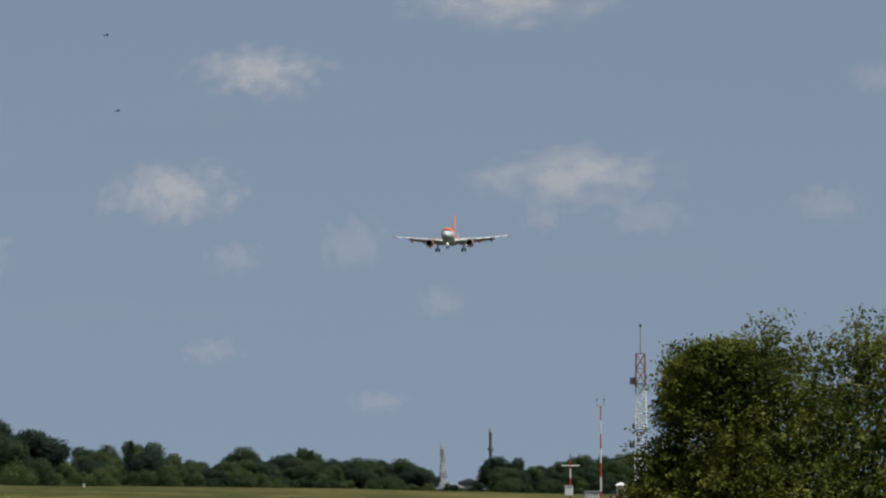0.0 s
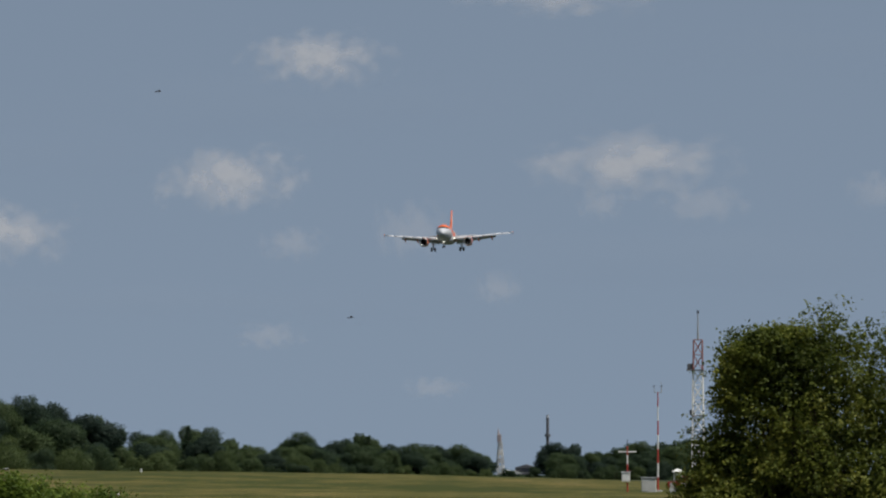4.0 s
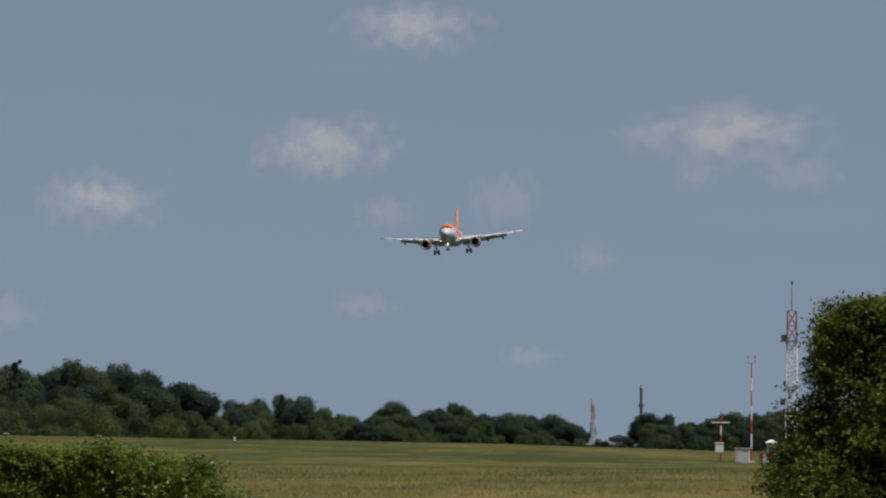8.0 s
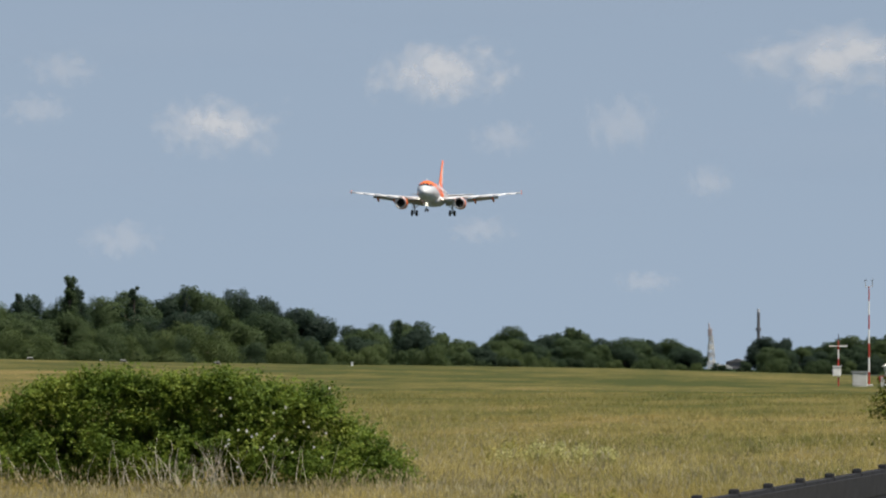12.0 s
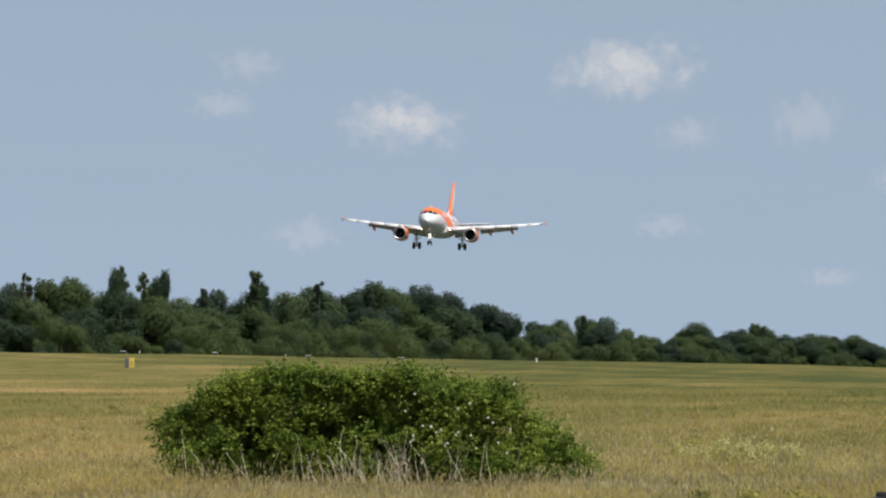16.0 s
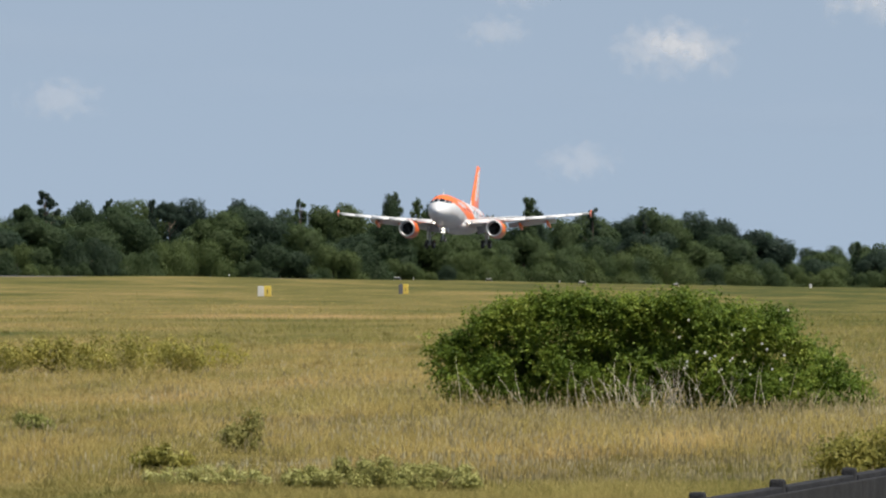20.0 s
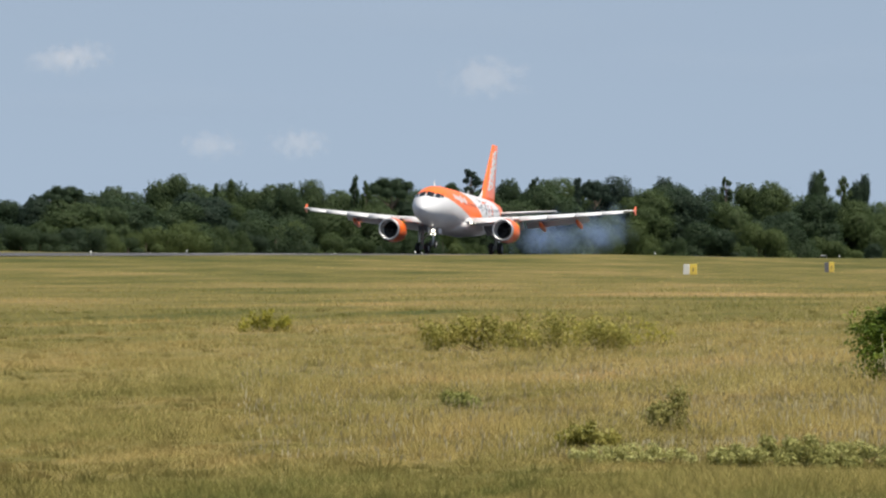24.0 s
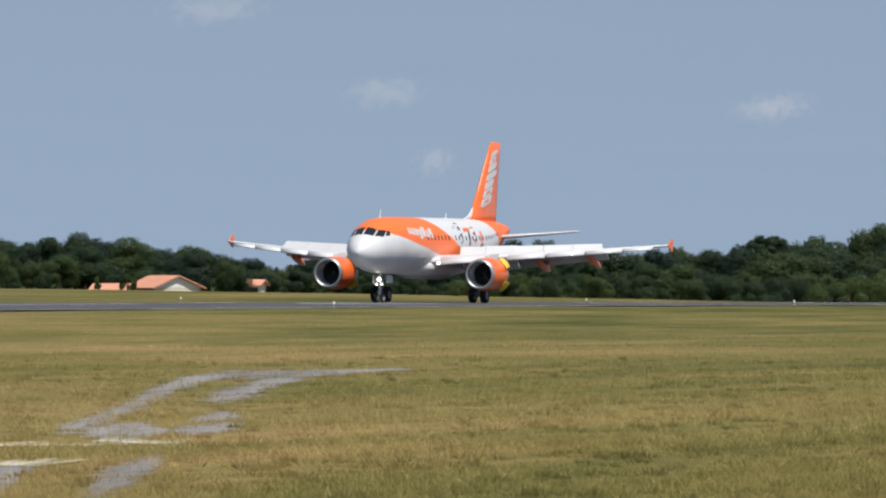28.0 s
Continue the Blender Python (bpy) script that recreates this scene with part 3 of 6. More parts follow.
FLIGHT = [
    (0, 2163.7, 63.24, 3.00, 0.3),
    (0.5, 2134.9, 61.72, 3.00, 0),
    (1, 2112.1, 59.94, 3.00, -0.3),
    (1.5, 2089.1, 59.17, 3.00, -0.05),
    (2, 2064.6, 58.07, 3.00, 0.2),
    (2.5, 2041.5, 57.09, 3.00, 0.56),
    (4.5, 1942.9, 52.96, 3.00, 2),
    (5, 1915.7, 51.39, 3.00, 3.1),
    (5.5, 1891.2, 50.00, 3.00, 3.4),
    (6, 1861.0, 48.28, 3.00, 2.2),
    (6.5, 1830.4, 46.44, 3.00, 1.2),
    (7, 1800.7, 44.55, 3.00, 0.6),
    (7.5, 1770.7, 42.39, 3.00, 2),
    (8, 1740.7, 40.58, 3.00, 3.5),
    (8.5, 1706.8, 38.74, 3.00, 3),
    (9, 1673.2, 36.75, 3.00, 1),
    (9.5, 1636.8, 34.91, 3.00, -0.8),
    (10, 1605.7, 33.30, 3.00, -0.6),
    (10.5, 1573.7, 31.64, 3.00, 0.4),
    (11, 1541.8, 30.05, 3.00, 0.4),
    (11.5, 1509.2, 28.71, 3.00, -0.3),
    (13.5, 1382.0, 24.13, 3.00, -0.4),
    (14, 1351.3, 22.82, 3.00, -1.1),
    (14.5, 1321.2, 21.52, 3.00, -1.5),
    (15, 1290.0, 20.01, 3.00, -0.8),
    (15.5, 1259.9, 18.61, 3.00, -1.2),
    (16, 1230.7, 17.19, 3.00, -1.4),
    (16.5, 1201.4, 15.65, 3.00, -0.8),
    (17, 1172.0, 14.08, 3.00, 1),
    (17.5, 1142.9, 12.70, 3.00, 0.9),
    (18, 1112.7, 11.11, 3.00, -0.4),
    (18.5, 1082.2, 9.46, 3.30, -0.6),
    (19, 1053.2, 7.84, 3.60, 0.6),
    (19.5, 1022.4, 6.19, 3.90, 0.5),
    (20, 993.2, 4.60, 4.20, 0.4),
    (20.5, 962.5, 3.51, 4.50, 0.6),
    (22.5, 840.1, 1.30, 4.80, 0),
    (23, 809.3, 1.10, 4.13, 0),
    (23.5, 778.4, 1.08, 3.70, 0),
    (24, 748.4, 1.17, 3.40, 0),
    (24.5, 718.5, 1.25, 2.60, 0),
    (25, 689.3, 1.33, 1.70, 0),
    (25.5, 660.4, 1.39, 0.90, 0),
    (26, 631.8, 1.45, 0.30, 0),
    (26.5, 603.0, 1.53, 0.00, 0),
    (27, 574.8, 1.60, 0.00, 0),
    (27.5, 547.1, 1.64, 0.00, 0),
    (28, 518.8, 1.68, 0.00, 0),
]


# ---------------------------------------------------------------- ground, runway, track
def make_ground():
    ys = np.concatenate([np.linspace(-400, 40, 12), np.linspace(55, 420, 150), np.linspace(424, 1100, 170), np.geomspace(1110, 9000, 50)])
    xs = np.concatenate([np.geomspace(-6000, -420, 26), np.linspace(-400, 60, 190), np.geomspace(70, 6000, 28)])
    gx, gy = np.meshgrid(xs, ys)
    gz = land(gx, gy)
    under = (np.abs(gx - RUNWAY_X) < RUNWAY_HALF - 1.0) & (gy > -300) & (gy < 1020)
    gz = gz - 0.12 * under
    nx, ny = len(xs), len(ys)
    idx = np.arange(nx * ny).reshape(ny, nx)
    f = np.stack([idx[:-1, :-1], idx[:-1, 1:], idx[1:, 1:], idx[1:, :-1]], -1).reshape(-1, 4)
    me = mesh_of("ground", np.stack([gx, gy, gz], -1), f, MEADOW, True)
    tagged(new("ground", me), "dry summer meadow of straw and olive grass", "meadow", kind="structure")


def runway_z(x, y):
    return EYE - crest(y) - 0.10 * ((x - RUNWAY_X) / RUNWAY_HALF) ** 2 - 0.08 * (x - RUNWAY_X) / RUNWAY_HALF + 0.02


def make_strip(name, x0, x1, y0, y1, lift, material, nx=2, step=8.0):
    ys = np.linspace(y0, y1, max(2, int((y1 - y0) / step) + 1))
    xs = np.linspace(x0, x1, nx)
    gx, gy = np.meshgrid(xs, ys)
    idx = np.arange(gx.size).reshape(gx.shape)
    f = np.stack([idx[:-1, :-1], idx[:-1, 1:], idx[1:, 1:], idx[1:, :-1]], -1).reshape(-1, 4)
    return mesh_of(name, np.stack([gx, gy, runway_z(gx, gy) + lift], -1), f, material, True)


def make_runway():
    r = tagged(new("runway", make_strip("runway", RUNWAY_X - RUNWAY_HALF, RUNWAY_X + RUNWAY_HALF, -300, 1020, 0, ASPHALT, 13)),
               "grey asphalt runway with worn white markings", "runway", kind="structure")
    for k in range(22):
        y = -290 + k * 60
        part("centre_line", make_strip("centre_line", RUNWAY_X - 0.45, RUNWAY_X + 0.45, y, y + 30, 0.006, PAINT_WHITE), None, r)
    for s in (-1, 1):
        x = RUNWAY_X + s * (RUNWAY_HALF - 1.5)
        part("edge_line", make_strip("edge_line", x - 0.3, x + 0.3, -300, 1010, 0.006, PAINT_WORN), None, r)
        for y0 in (476, 626, 776):
            for k in range(2):
                x = RUNWAY_X + s * (5 + 3.2 * k)
                part("touchdown_bar", make_strip("touchdown_bar", x - 1.0, x + 1.0, y0, y0 + 22, 0.006, PAINT_WORN), None, r)
    for s in (-1, 1):
        for k in range(7):
            y = 330 + 100 * k
            x = RUNWAY_X + s * 24.3
            lamp = thing("runway_light", "small white elevated runway edge lamp", "runway light", pose(x, y, height(x, y)), "runway edge lights")
            part("stem", rod((0, 0, -0.05), (0, 0, 0.28), 0.03), STRUT, lamp)
            bm = rod((0, 0, 0.26), (0, 0, 0.32), 0.08, 0.07, 12)
            rod((0, 0, 0.32), (0, 0, 0.42), 0.06, 0.04, 12, bm)
            part("lens", bm, PAINT_WHITE, lamp)


def worn_patch(name, run, material, lift, seed, size=1.0):
    """A ragged scatter of flat gravel flakes along a run of (bearing, depth, half breadth)."""
    run = np.array(run, float)
    rng = np.random.default_rng(seed)
    span = np.abs(np.diff(run[:, 0])).sum()
    run[:, 2] *= 1.2 if material is GRAVEL else 0.8
    n = int(span * max(4.0, run[:, 2].mean()) / (4 if material is GRAVEL else 14)) + 60
    t = rng.random(n) * (len(run) - 1)
    u, v, w = (np.interp(t, range(len(run)), run[:, k]) for k in range(3))
    v = v + w * np.clip(rng.normal(size=n) * 0.7, -1.3, 1.3)
    pts = []
    for k in range(n):
        d = meet(u[k], v[k])
        x, y = at_bearing(u[k], d)
        sx = (3 + 9 * rng.random()) * size * d / FAR
        sy = (0.5 + 1.0 * rng.random()) * size * d * d / (FAR * 2.5)
        for a in range(6):
            c, s = math.cos(a * 1.047), math.sin(a * 1.047)
            q = 0.7 + 0.5 * rng.random()
            px, py = x + sx * c * q, y + sy * s * q
            pts.append((px, py, height(px, py) + lift))
    return mesh_of(name, pts, np.arange(6 * n).reshape(-1, 6), material, True)


def bare(x, y, swell=1.0):
    """1 where the track's worn patches lie."""
    d = np.hypot(x, y)
    u = (radians(A0) - np.arctan2(-x, y)) * FAR
    v = (EYE - land(x, y)) * FAR / d
    on = np.zeros(len(x), bool)
    for run in RUTS + STONES:
        r = np.array(sorted(run))
        mid, half = np.interp(u, r[:, 0], r[:, 1]), np.interp(u, r[:, 0], r[:, 2], left=0, right=0)
        on |= np.abs(v - mid) < half * swell
    return on


def make_track():
    t = thing("farm_track", "blue-grey gravel two-rut track half lost in the grass", "track", kind="structure")
    for k, run in enumerate(RUTS):
        part("rut", worn_patch("rut", run, GRAVEL, 0.012, k), None, t)
    for k, run in enumerate(STONES):
        part("stone_row", worn_patch("stone_row", run, STONE_PALE, 0.03, 50 + k, 0.9), None, t, "pale limestone row")


# ---------------------------------------------------------------- plants
def leaves_on(rng, centres, radii, count, size, shell=0.45, wild=0.75):
    """Leaf blades spread through the outer shell of a set of lobes: points and quads."""
    centres, radii = np.asarray(centres, float), np.asarray(radii, float)
    w = (radii[:, 0] * radii[:, 2]) ** 1.0
    pick = rng.choice(len(centres), count, p=w / w.sum())
    d = rng.normal(size=(count, 3))
    d /= np.linalg.norm(d, axis=1)[:, None]
    r = 1 - shell * rng.random(count) ** 1.3
    wob = 1 + 0.22 * np.sin(d[:, 0] * 7 + pick) * np.sin(d[:, 2] * 6 + 2 * pick) + 0.14 * np.sin(d[:, 1] * 15 + d[:, 2] * 13 + pick)
    c = centres[pick] + d * radii[pick] * (r * wob)[:, None]
    face = d + wild * rng.normal(size=(count, 3))
    a = np.cross(face, rng.normal(size=(count, 3)))
    a /= np.linalg.norm(a, axis=1)[:, None]
    b = np.cross(face, a)
    b /= np.linalg.norm(b, axis=1)[:, None]
    s = size * (0.6 + 0.8 * rng.random(count))[:, None]
    v = np.stack([c - a * s * 0.55, c + b * s * 0.26, c + a * s * 0.55, c - b * s * 0.26], 1)
    return v.reshape(-1, 3), np.arange(count * 4).reshape(-1, 4)


def sprays_on(rng, lobes, twigs, leaves, reach, size, heart):
    """Leafy twigs that start in a set of lobes and lean up and away from the plant's heart: points and quads."""
    lob = np.asarray(lobes, float)
    w = lob[:, 3] * lob[:, 5]
    pick = rng.choice(len(lob), twigs, p=w / w.sum())
    start = lob[pick, :3] + np.clip(rng.normal(size=(twigs, 3)), -1.9, 1.9) * lob[pick, 3:] * 0.58
    away = lob[pick, :3] - np.asarray(heart)
    away /= np.linalg.norm(away, axis=1)[:, None] + 1e-6
    way = away * 0.9 + rng.normal(size=(twigs, 3)) * 0.55 + (0, 0, 0.35)
    way /= np.linalg.norm(way, axis=1)[:, None]
    ln = reach * (0.35 + 0.85 * rng.random(twigs) ** 1.5)
    t = np.tile(np.linspace(0.05, 1.0, leaves), (twigs, 1)) + 0.04 * rng.normal(size=(twigs, leaves))
    c = start[:, None] + way[:, None] * (t * ln[:, None])[..., None] + rng.normal(size=(twigs, leaves, 3)) * size * 0.55
    c[..., 2] -= (0.28 * t ** 2 * ln[:, None])
    c = c.reshape(-1, 3)
    count = len(c)
    face = np.repeat(way, leaves, 0) * 0.3 + (0, 0, 0.8) + 0.65 * rng.normal(size=(count, 3))
    a = np.cross(face, rng.normal(size=(count, 3)))
    a /= np.linalg.norm(a, axis=1)[:, None]
    b = np.cross(face, a)
    b /= np.linalg.norm(b, axis=1)[:, None]
    k = size * (0.55 + 0.8 * rng.random(count))[:, None]
    v = np.stack([c - a * k * 0.55, c + b * k * 0.3, c + a * k * 0.55, c - b * k * 0.3], 1)
    return v.reshape(-1, 3), np.arange(count * 4).reshape(-1, 4)


def woodland_tree(rng, kind):
    """A far tree about 10 m high, as its two meshes."""
    shell, wild, count, size = 0.28, 0.38, 36000, 0.23
    if kind == "pine":
        # flat tiers with daylight between them
        cs, rs = [], []
        for k, z in enumerate((4.2, 5.6, 6.8, 7.9, 8.9, 9.6)):
            reach = (2.6, 2.9, 2.5, 2.1, 1.4, 0.7)[k]
            for j in range(5):
                a, q = rng.random() * 6.28, reach * (0.3 + 0.6 * rng.random())
                cs.append((q * math.cos(a), q * math.sin(a), z + 0.25 * rng.normal()))
                thin = 1.1 - 0.11 * k
                rs.append((thin * (0.5 + 0.45 * rng.random()), thin * (0.5 + 0.45 * rng.random()), 0.24 + 0.16 * rng.random()))
        cs, rs = np.array(cs), np.array(rs)
        count, size, shell = 9000, 0.20, 0.8
    elif kind == "stone_pine":
        # a wide flat umbrella on a bare stem
        n = 16
        a, q = rng.random(n) * 6.28, 2.9 * np.sqrt(rng.random(n))
        cs = np.stack([q * np.cos(a), q * np.sin(a), 8.6 - 0.10 * q ** 2 + 0.3 * rng.normal(size=n)], -1)
        rs = np.stack([0.8 + 0.5 * rng.random(n), 0.8 + 0.5 * rng.random(n), 0.42 + 0.25 * rng.random(n)], -1)
        count, size, shell = 17000, 0.20, 0.6
    elif kind == "poplar":
        n = 38
        z = np.linspace(2.5, 9.7, n)
        side = 1.6 * (1.04 - z / 10) ** 0.6 * (0.3 + 1.0 * rng.random(n))
        a = np.arange(n) * 2.4 + 0.4 * rng.normal(size=n)
        cs = np.stack([side * np.cos(a), side * np.sin(a), z], -1)
        w = (0.32 + 0.48 * rng.random(n)) * (1.35 - 0.7 * z / 10)
        rs = np.stack([w, w, w * 0.95], -1)
        count, size, shell = 14000, 0.20, 0.9
    elif kind == "scrub":
        n = 11
        cs = np.stack([rng.normal(size=n) * 2.8, rng.normal(size=n) * 1.8, 0.6 + 5.0 * rng.random(n) ** 1.3], -1)
        w = 1.4 + 1.5 * rng.random(n)
        rs = np.stack([w, w, w * 0.85], -1)
        count = 30000
    else:
        # a big dome, broken into rounded boughs
        n = 12
        a, h = rng.random(n) * 6.28, (np.arange(n) + rng.random(n)) / n
        rad = 2.9 * (0.6 + 0.4 * rng.random(n)) * np.sqrt(np.maximum(0.05, 1 - (1.05 * h - 0.22) ** 2 * 1.25))
        cs = np.stack([rad * np.cos(a), rad * np.sin(a), 2.3 + 5.4 * h], -1)
        w = 1.25 + 1.15 * rng.random(n)
        rs = np.stack([w, w, w * 0.8], -1)
        count = 38000
    v, f = leaves_on(rng, cs, rs, count, size, shell, wild)
    v[:, 2] *= 10.0 / v[:, 2].max()
    crown = mesh_of("crown", v, f, SCRUB_HAZED_LEAF if kind == "scrub" else FAR_HAZED_LEAF)
    bm = rod((0, 0, -1.0), (0, 0, 5.0), 0.28, 0.18, 7)
    if kind in ("pine", "poplar", "stone_pine"):
        rod((0, 0, 5.0), (0, 0, 9.3 if kind != "stone_pine" else 8.0), 0.18, 0.05, 7, bm)
    for c in cs[::2]:
        rod((0, 0, min(8.0, c[2] * 0.8)), c, 0.1, 0.03, 5, bm)
    trunk = bpy.data.meshes.new("trunk")
    bm.to_mesh(trunk)
    bm.free()
    trunk.materials.append(BARK)
    return crown, trunk


def tree_top(u):
    """Angle of the wood's skyline over eye level, in tangent units, by bearing."""
    return np.interp(u, SKY_U, SKY_V)


def tree_distance(u):
    return np.interp(u, [-3400, -2400, -1000, 0, 500, 1400], [900, 1000, 1250, 1500, 1850, 2000])


def make_woods():
    rng = np.random.default_rng(4)
    kinds = ["broad", "broad", "broad", "broad", "broad", "poplar", "poplar", "pine", "pine", "stone_pine", "scrub", "scrub"]
    models = []
    for k in kinds:
        crown, trunk = woodland_tree(rng, k)
        models.append((k, crown, trunk))
    labels = {"broad": "dark green broadleaved tree in a summer wood", "poplar": "slim dark tree with an upright crown in a wood",
              "pine": "dark pine with flat tiers of needles in a wood", "stone_pine": "umbrella-shaped dark pine over a wood", "scrub": "mid-green rounded scrub thicket at a wood's edge"}

    def plant(kind, u, dist, top, wide=1.0, pick=None):
        choice = [m for m in models if m[0] == kind]
        k, crown, trunk = choice[int(rng.integers(len(choice)))]
        x, y = at_bearing(u, dist)
        z = height(x, y)
        h = EYE + top * dist / FAR - z
        if h < 1.5:
            return
        s = h / 10.0
        sw = wide * (s if s < 0.9 else 0.9 + 0.55 * (s - 0.9))
        t = thing("tree" if k != "scrub" else "thicket", labels[k], "tree" if k != "scrub" else "bush", group="woodland edge")
        t.matrix_basis = pose(x, y, z, 0, 0, rng.random() * 360) @ Matrix.Diagonal((sw, sw, s, 1))
        part("trunk", trunk, None, t)
        part("crown", crown, None, t)

    u = -3420.0
    while u < 1420:
        d = float(tree_distance(u))
        top = float(tree_top(u))
        hgt = max(3.0, EYE + top * d / FAR - height(*at_bearing(u, d)))
        if not (870 < u < 985):
            plant("broad", u, d * (1 + 0.05 * rng.random()), top + 13 - 15 * rng.random(), 0.85 + 0.5 * rng.random())
            plant("broad", u + 14 * rng.normal(), d * 0.985, -60 + (top + 66) * (0.55 + 0.4 * rng.random()), 1.2 + 0.5 * rng.random())
        u += hgt * 0.40 * FAR / d * (0.6 + 0.8 * rng.random())
    u = -3420.0
    while u < 1420:
        d = float(tree_distance(u)) * 0.96
        top = float(tree_top(u))
        if 870 < u < 1000:
            low = -36 - 8 * rng.random()
        elif -3030 < u < -2680:
            d, low = 860.0, -3 - 9 * rng.random()
        else:
            low = -60 + (top + 60) * (0.30 + 0.38 * rng.random())
        plant("scrub", u, d, low, 1.0 + 0.5 * rng.random())
        u += 26 + 22 * rng.random()
    n = 130000
    uu = -3420 + 4840 * rng.random(n)
    dd = tree_distance(uu) * (1.0 + 0.07 * rng.random(n))
    tall = EYE + (tree_top(uu) - 6) * dd / FAR - land(-dd * np.sin(radians(A0) - uu / FAR), dd * np.cos(radians(A0) - uu / FAR))
    tall = np.where((uu > 870) & (uu < 985), 3.0, tall)
    bb = radians(A0) - uu / FAR
    xx, yy = -dd * np.sin(bb), dd * np.cos(bb)
    c = np.stack([xx, yy, land(xx, yy) - 0.3 + 0.55 * np.maximum(2.0, tall) * rng.random(n)], -1)
    a, b = rng.normal(size=(n, 3)), rng.normal(size=(n, 3))
    a, b = 0.5 * a / np.linalg.norm(a, axis=1)[:, None], 0.36 * b / np.linalg.norm(b, axis=1)[:, None]
    under = mesh_of("undergrowth", np.stack([c - a, c + b, c + a, c - b], 1), np.arange(4 * n).reshape(-1, 4), FAR_HAZED_LEAF)
    tagged(new("undergrowth", under), "dark leafy undergrowth along the foot of the wood", "undergrowth", kind="stuff")
    for kind, u, top, wide in SPECIALS:
        plant(kind, u, float(tree_distance(u)) * 0.99, top, wide * (1.3 if kind == "poplar" else 1.0))
    for u, top, wide in NEAR_SCRUB:
        plant("scrub" if top < 40 else "broad", u, 872.0, top, wide)


def bush(name, label, category, m, lobes, count, size, material, seed, stem_r=0.03, group="", core=(), shell=0.55, twigs=None):
    rng = np.random.default_rng(seed)
    cs, rs = np.array([l[:3] for l in lobes]), np.array([l[3:] for l in lobes])
    t = thing(name, label, category, m, group)
    if twigs:
        v, f = sprays_on(rng, lobes, *twigs)
    else:
        v, f = leaves_on(rng, cs, rs, count, size, shell, 0.55)
    if len(core):
        kc, kr = np.array([l[:3] for l in core]), np.array([l[3:] for l in core])
        v2, f2 = leaves_on(rng, kc, kr, count // 3, size * 1.5, 0.7, 0.9)
        v, f = np.concatenate([v, v2]), np.concatenate([f, f2 + len(v)])
    keep = v.reshape(-1, 4, 3)[:, :, 2].min(1) > -0.05
    part("leaves", mesh_of("leaves", v, f[keep], material), None, t)
    wood = bmesh.new()
    for c, r in list(zip(cs, rs))[::3]:
        foot = Vector((c[0] * 0.6, 0.5 + 0.15 * abs(c[1]), -0.1))
        tip = Vector(c * (0.95, 0.95, 0.9))
        mid = foot.lerp(tip, 0.5) + Vector((rng.normal(), rng.normal(), 0)) * 0.12
        rod(foot, mid, stem_r, stem_r * 0.6, 5, wood)
        rod(mid, tip, stem_r * 0.6, stem_r * 0.2, 5, wood)
    part("branchwork", wood, BARK, t)
    return t, rng


def make_bramble():
    """The wide rose and bramble thicket in the meadow."""
    rng = np.random.default_rng(11)
    lobes, core = [], []
    for k in range(190):
        x = -3.35 + 6.95 * rng.random()
        top = float(np.interp(x, [-3.72, -3.5, -3.05, -2.65, -2.2, -1.58, -1.0, -0.56, -0.34, 0.06, 0.45, 0.85, 1.07, 1.35, 1.86, 2.26, 2.48, 2.7, 3.1, 3.44, 3.78],
                              [0.7, 1.05, 1.3, 1.55, 1.82, 1.9, 1.96, 1.8, 1.9, 1.78, 1.92, 1.96, 1.74, 1.72, 1.65, 1.72, 1.42, 1.15, 0.9, 0.55, 0.3]))
        r = 0.14 + 0.22 * rng.random()
        top *= 1.05
        h = rng.random() ** 0.8 if k % 2 else 0.97
        low = 0.30 if x < -2.2 else 0.1
        z = max(low + r * 0.5, (top - 0.9 * r) * h)
        y = -(0.25 + 0.95 * math.sqrt(max(0.1, 1 - 0.85 * h * h))) * (0.7 + 0.4 * rng.random()) if k % 5 else 0.8 * rng.random()
        lobes.append((x, y, z, r * 1.2, r, r * 0.85))
        if k % 3 == 0 and abs(x) < 3.4:
            core.append((0.93 * x, 0.15, 0.06 + 0.40 * top, 0.4, 0.5, 0.38 * top))
    t, rng = bush("bramble_thicket", "wide dense green rose bramble with a few white flowers", "bush", place(BUSH_U, BUSH_D), lobes, 84000, 0.055, BUSH_LEAF, 11, 0.012, core=core, twigs=(9500, 12, 0.28, 0.058, (0, 0.4, 0.3)))
    for k in range(26):
        bm = bmesh.new()
        c = Vector((1.55 + 0.5 * rng.normal(), -1.42 - 0.2 * rng.random(), 0.9 + 0.3 * rng.normal()))
        for j in range(5):
            a = j * 1.2566
            q = c + Vector((0.013 * math.cos(a), -0.01, 0.013 * math.sin(a)))
            p = [bm.verts.new(q + 0.010 * Vector((math.cos(a + s), -0.3, math.sin(a + s)))) for s in (0, 1.57, 3.14, 4.71)]
            bm.faces.new(p)
        part("flower", bm, PETAL, t, "small white dog-rose flower")
    for k in range(84):
        x = 0.25 + 0.65 * rng.normal() if k > 20 else -3.2 + 6.2 * rng.random()
        p, way = Vector((x, -1.35 - 0.4 * rng.random(), -0.05)), Vector((rng.normal() * 0.35, -0.05, 1.0))
        rings, tall = [], 0.5 + 0.55 * rng.random()
        for j in range(6):
            r = 0.0075 - 0.0011 * j
            rings.append([p + Vector((r * math.cos(a), r * math.sin(a), 0)) for a in (0.0, 2.1, 4.2)])
            way = way + Vector((rng.normal() * 0.22, rng.normal() * 0.1, 0))
            p = p + way.normalized() * tall / 5
        part("dead_cane", loft(rings), TWIG, t, "bleached bare cane")


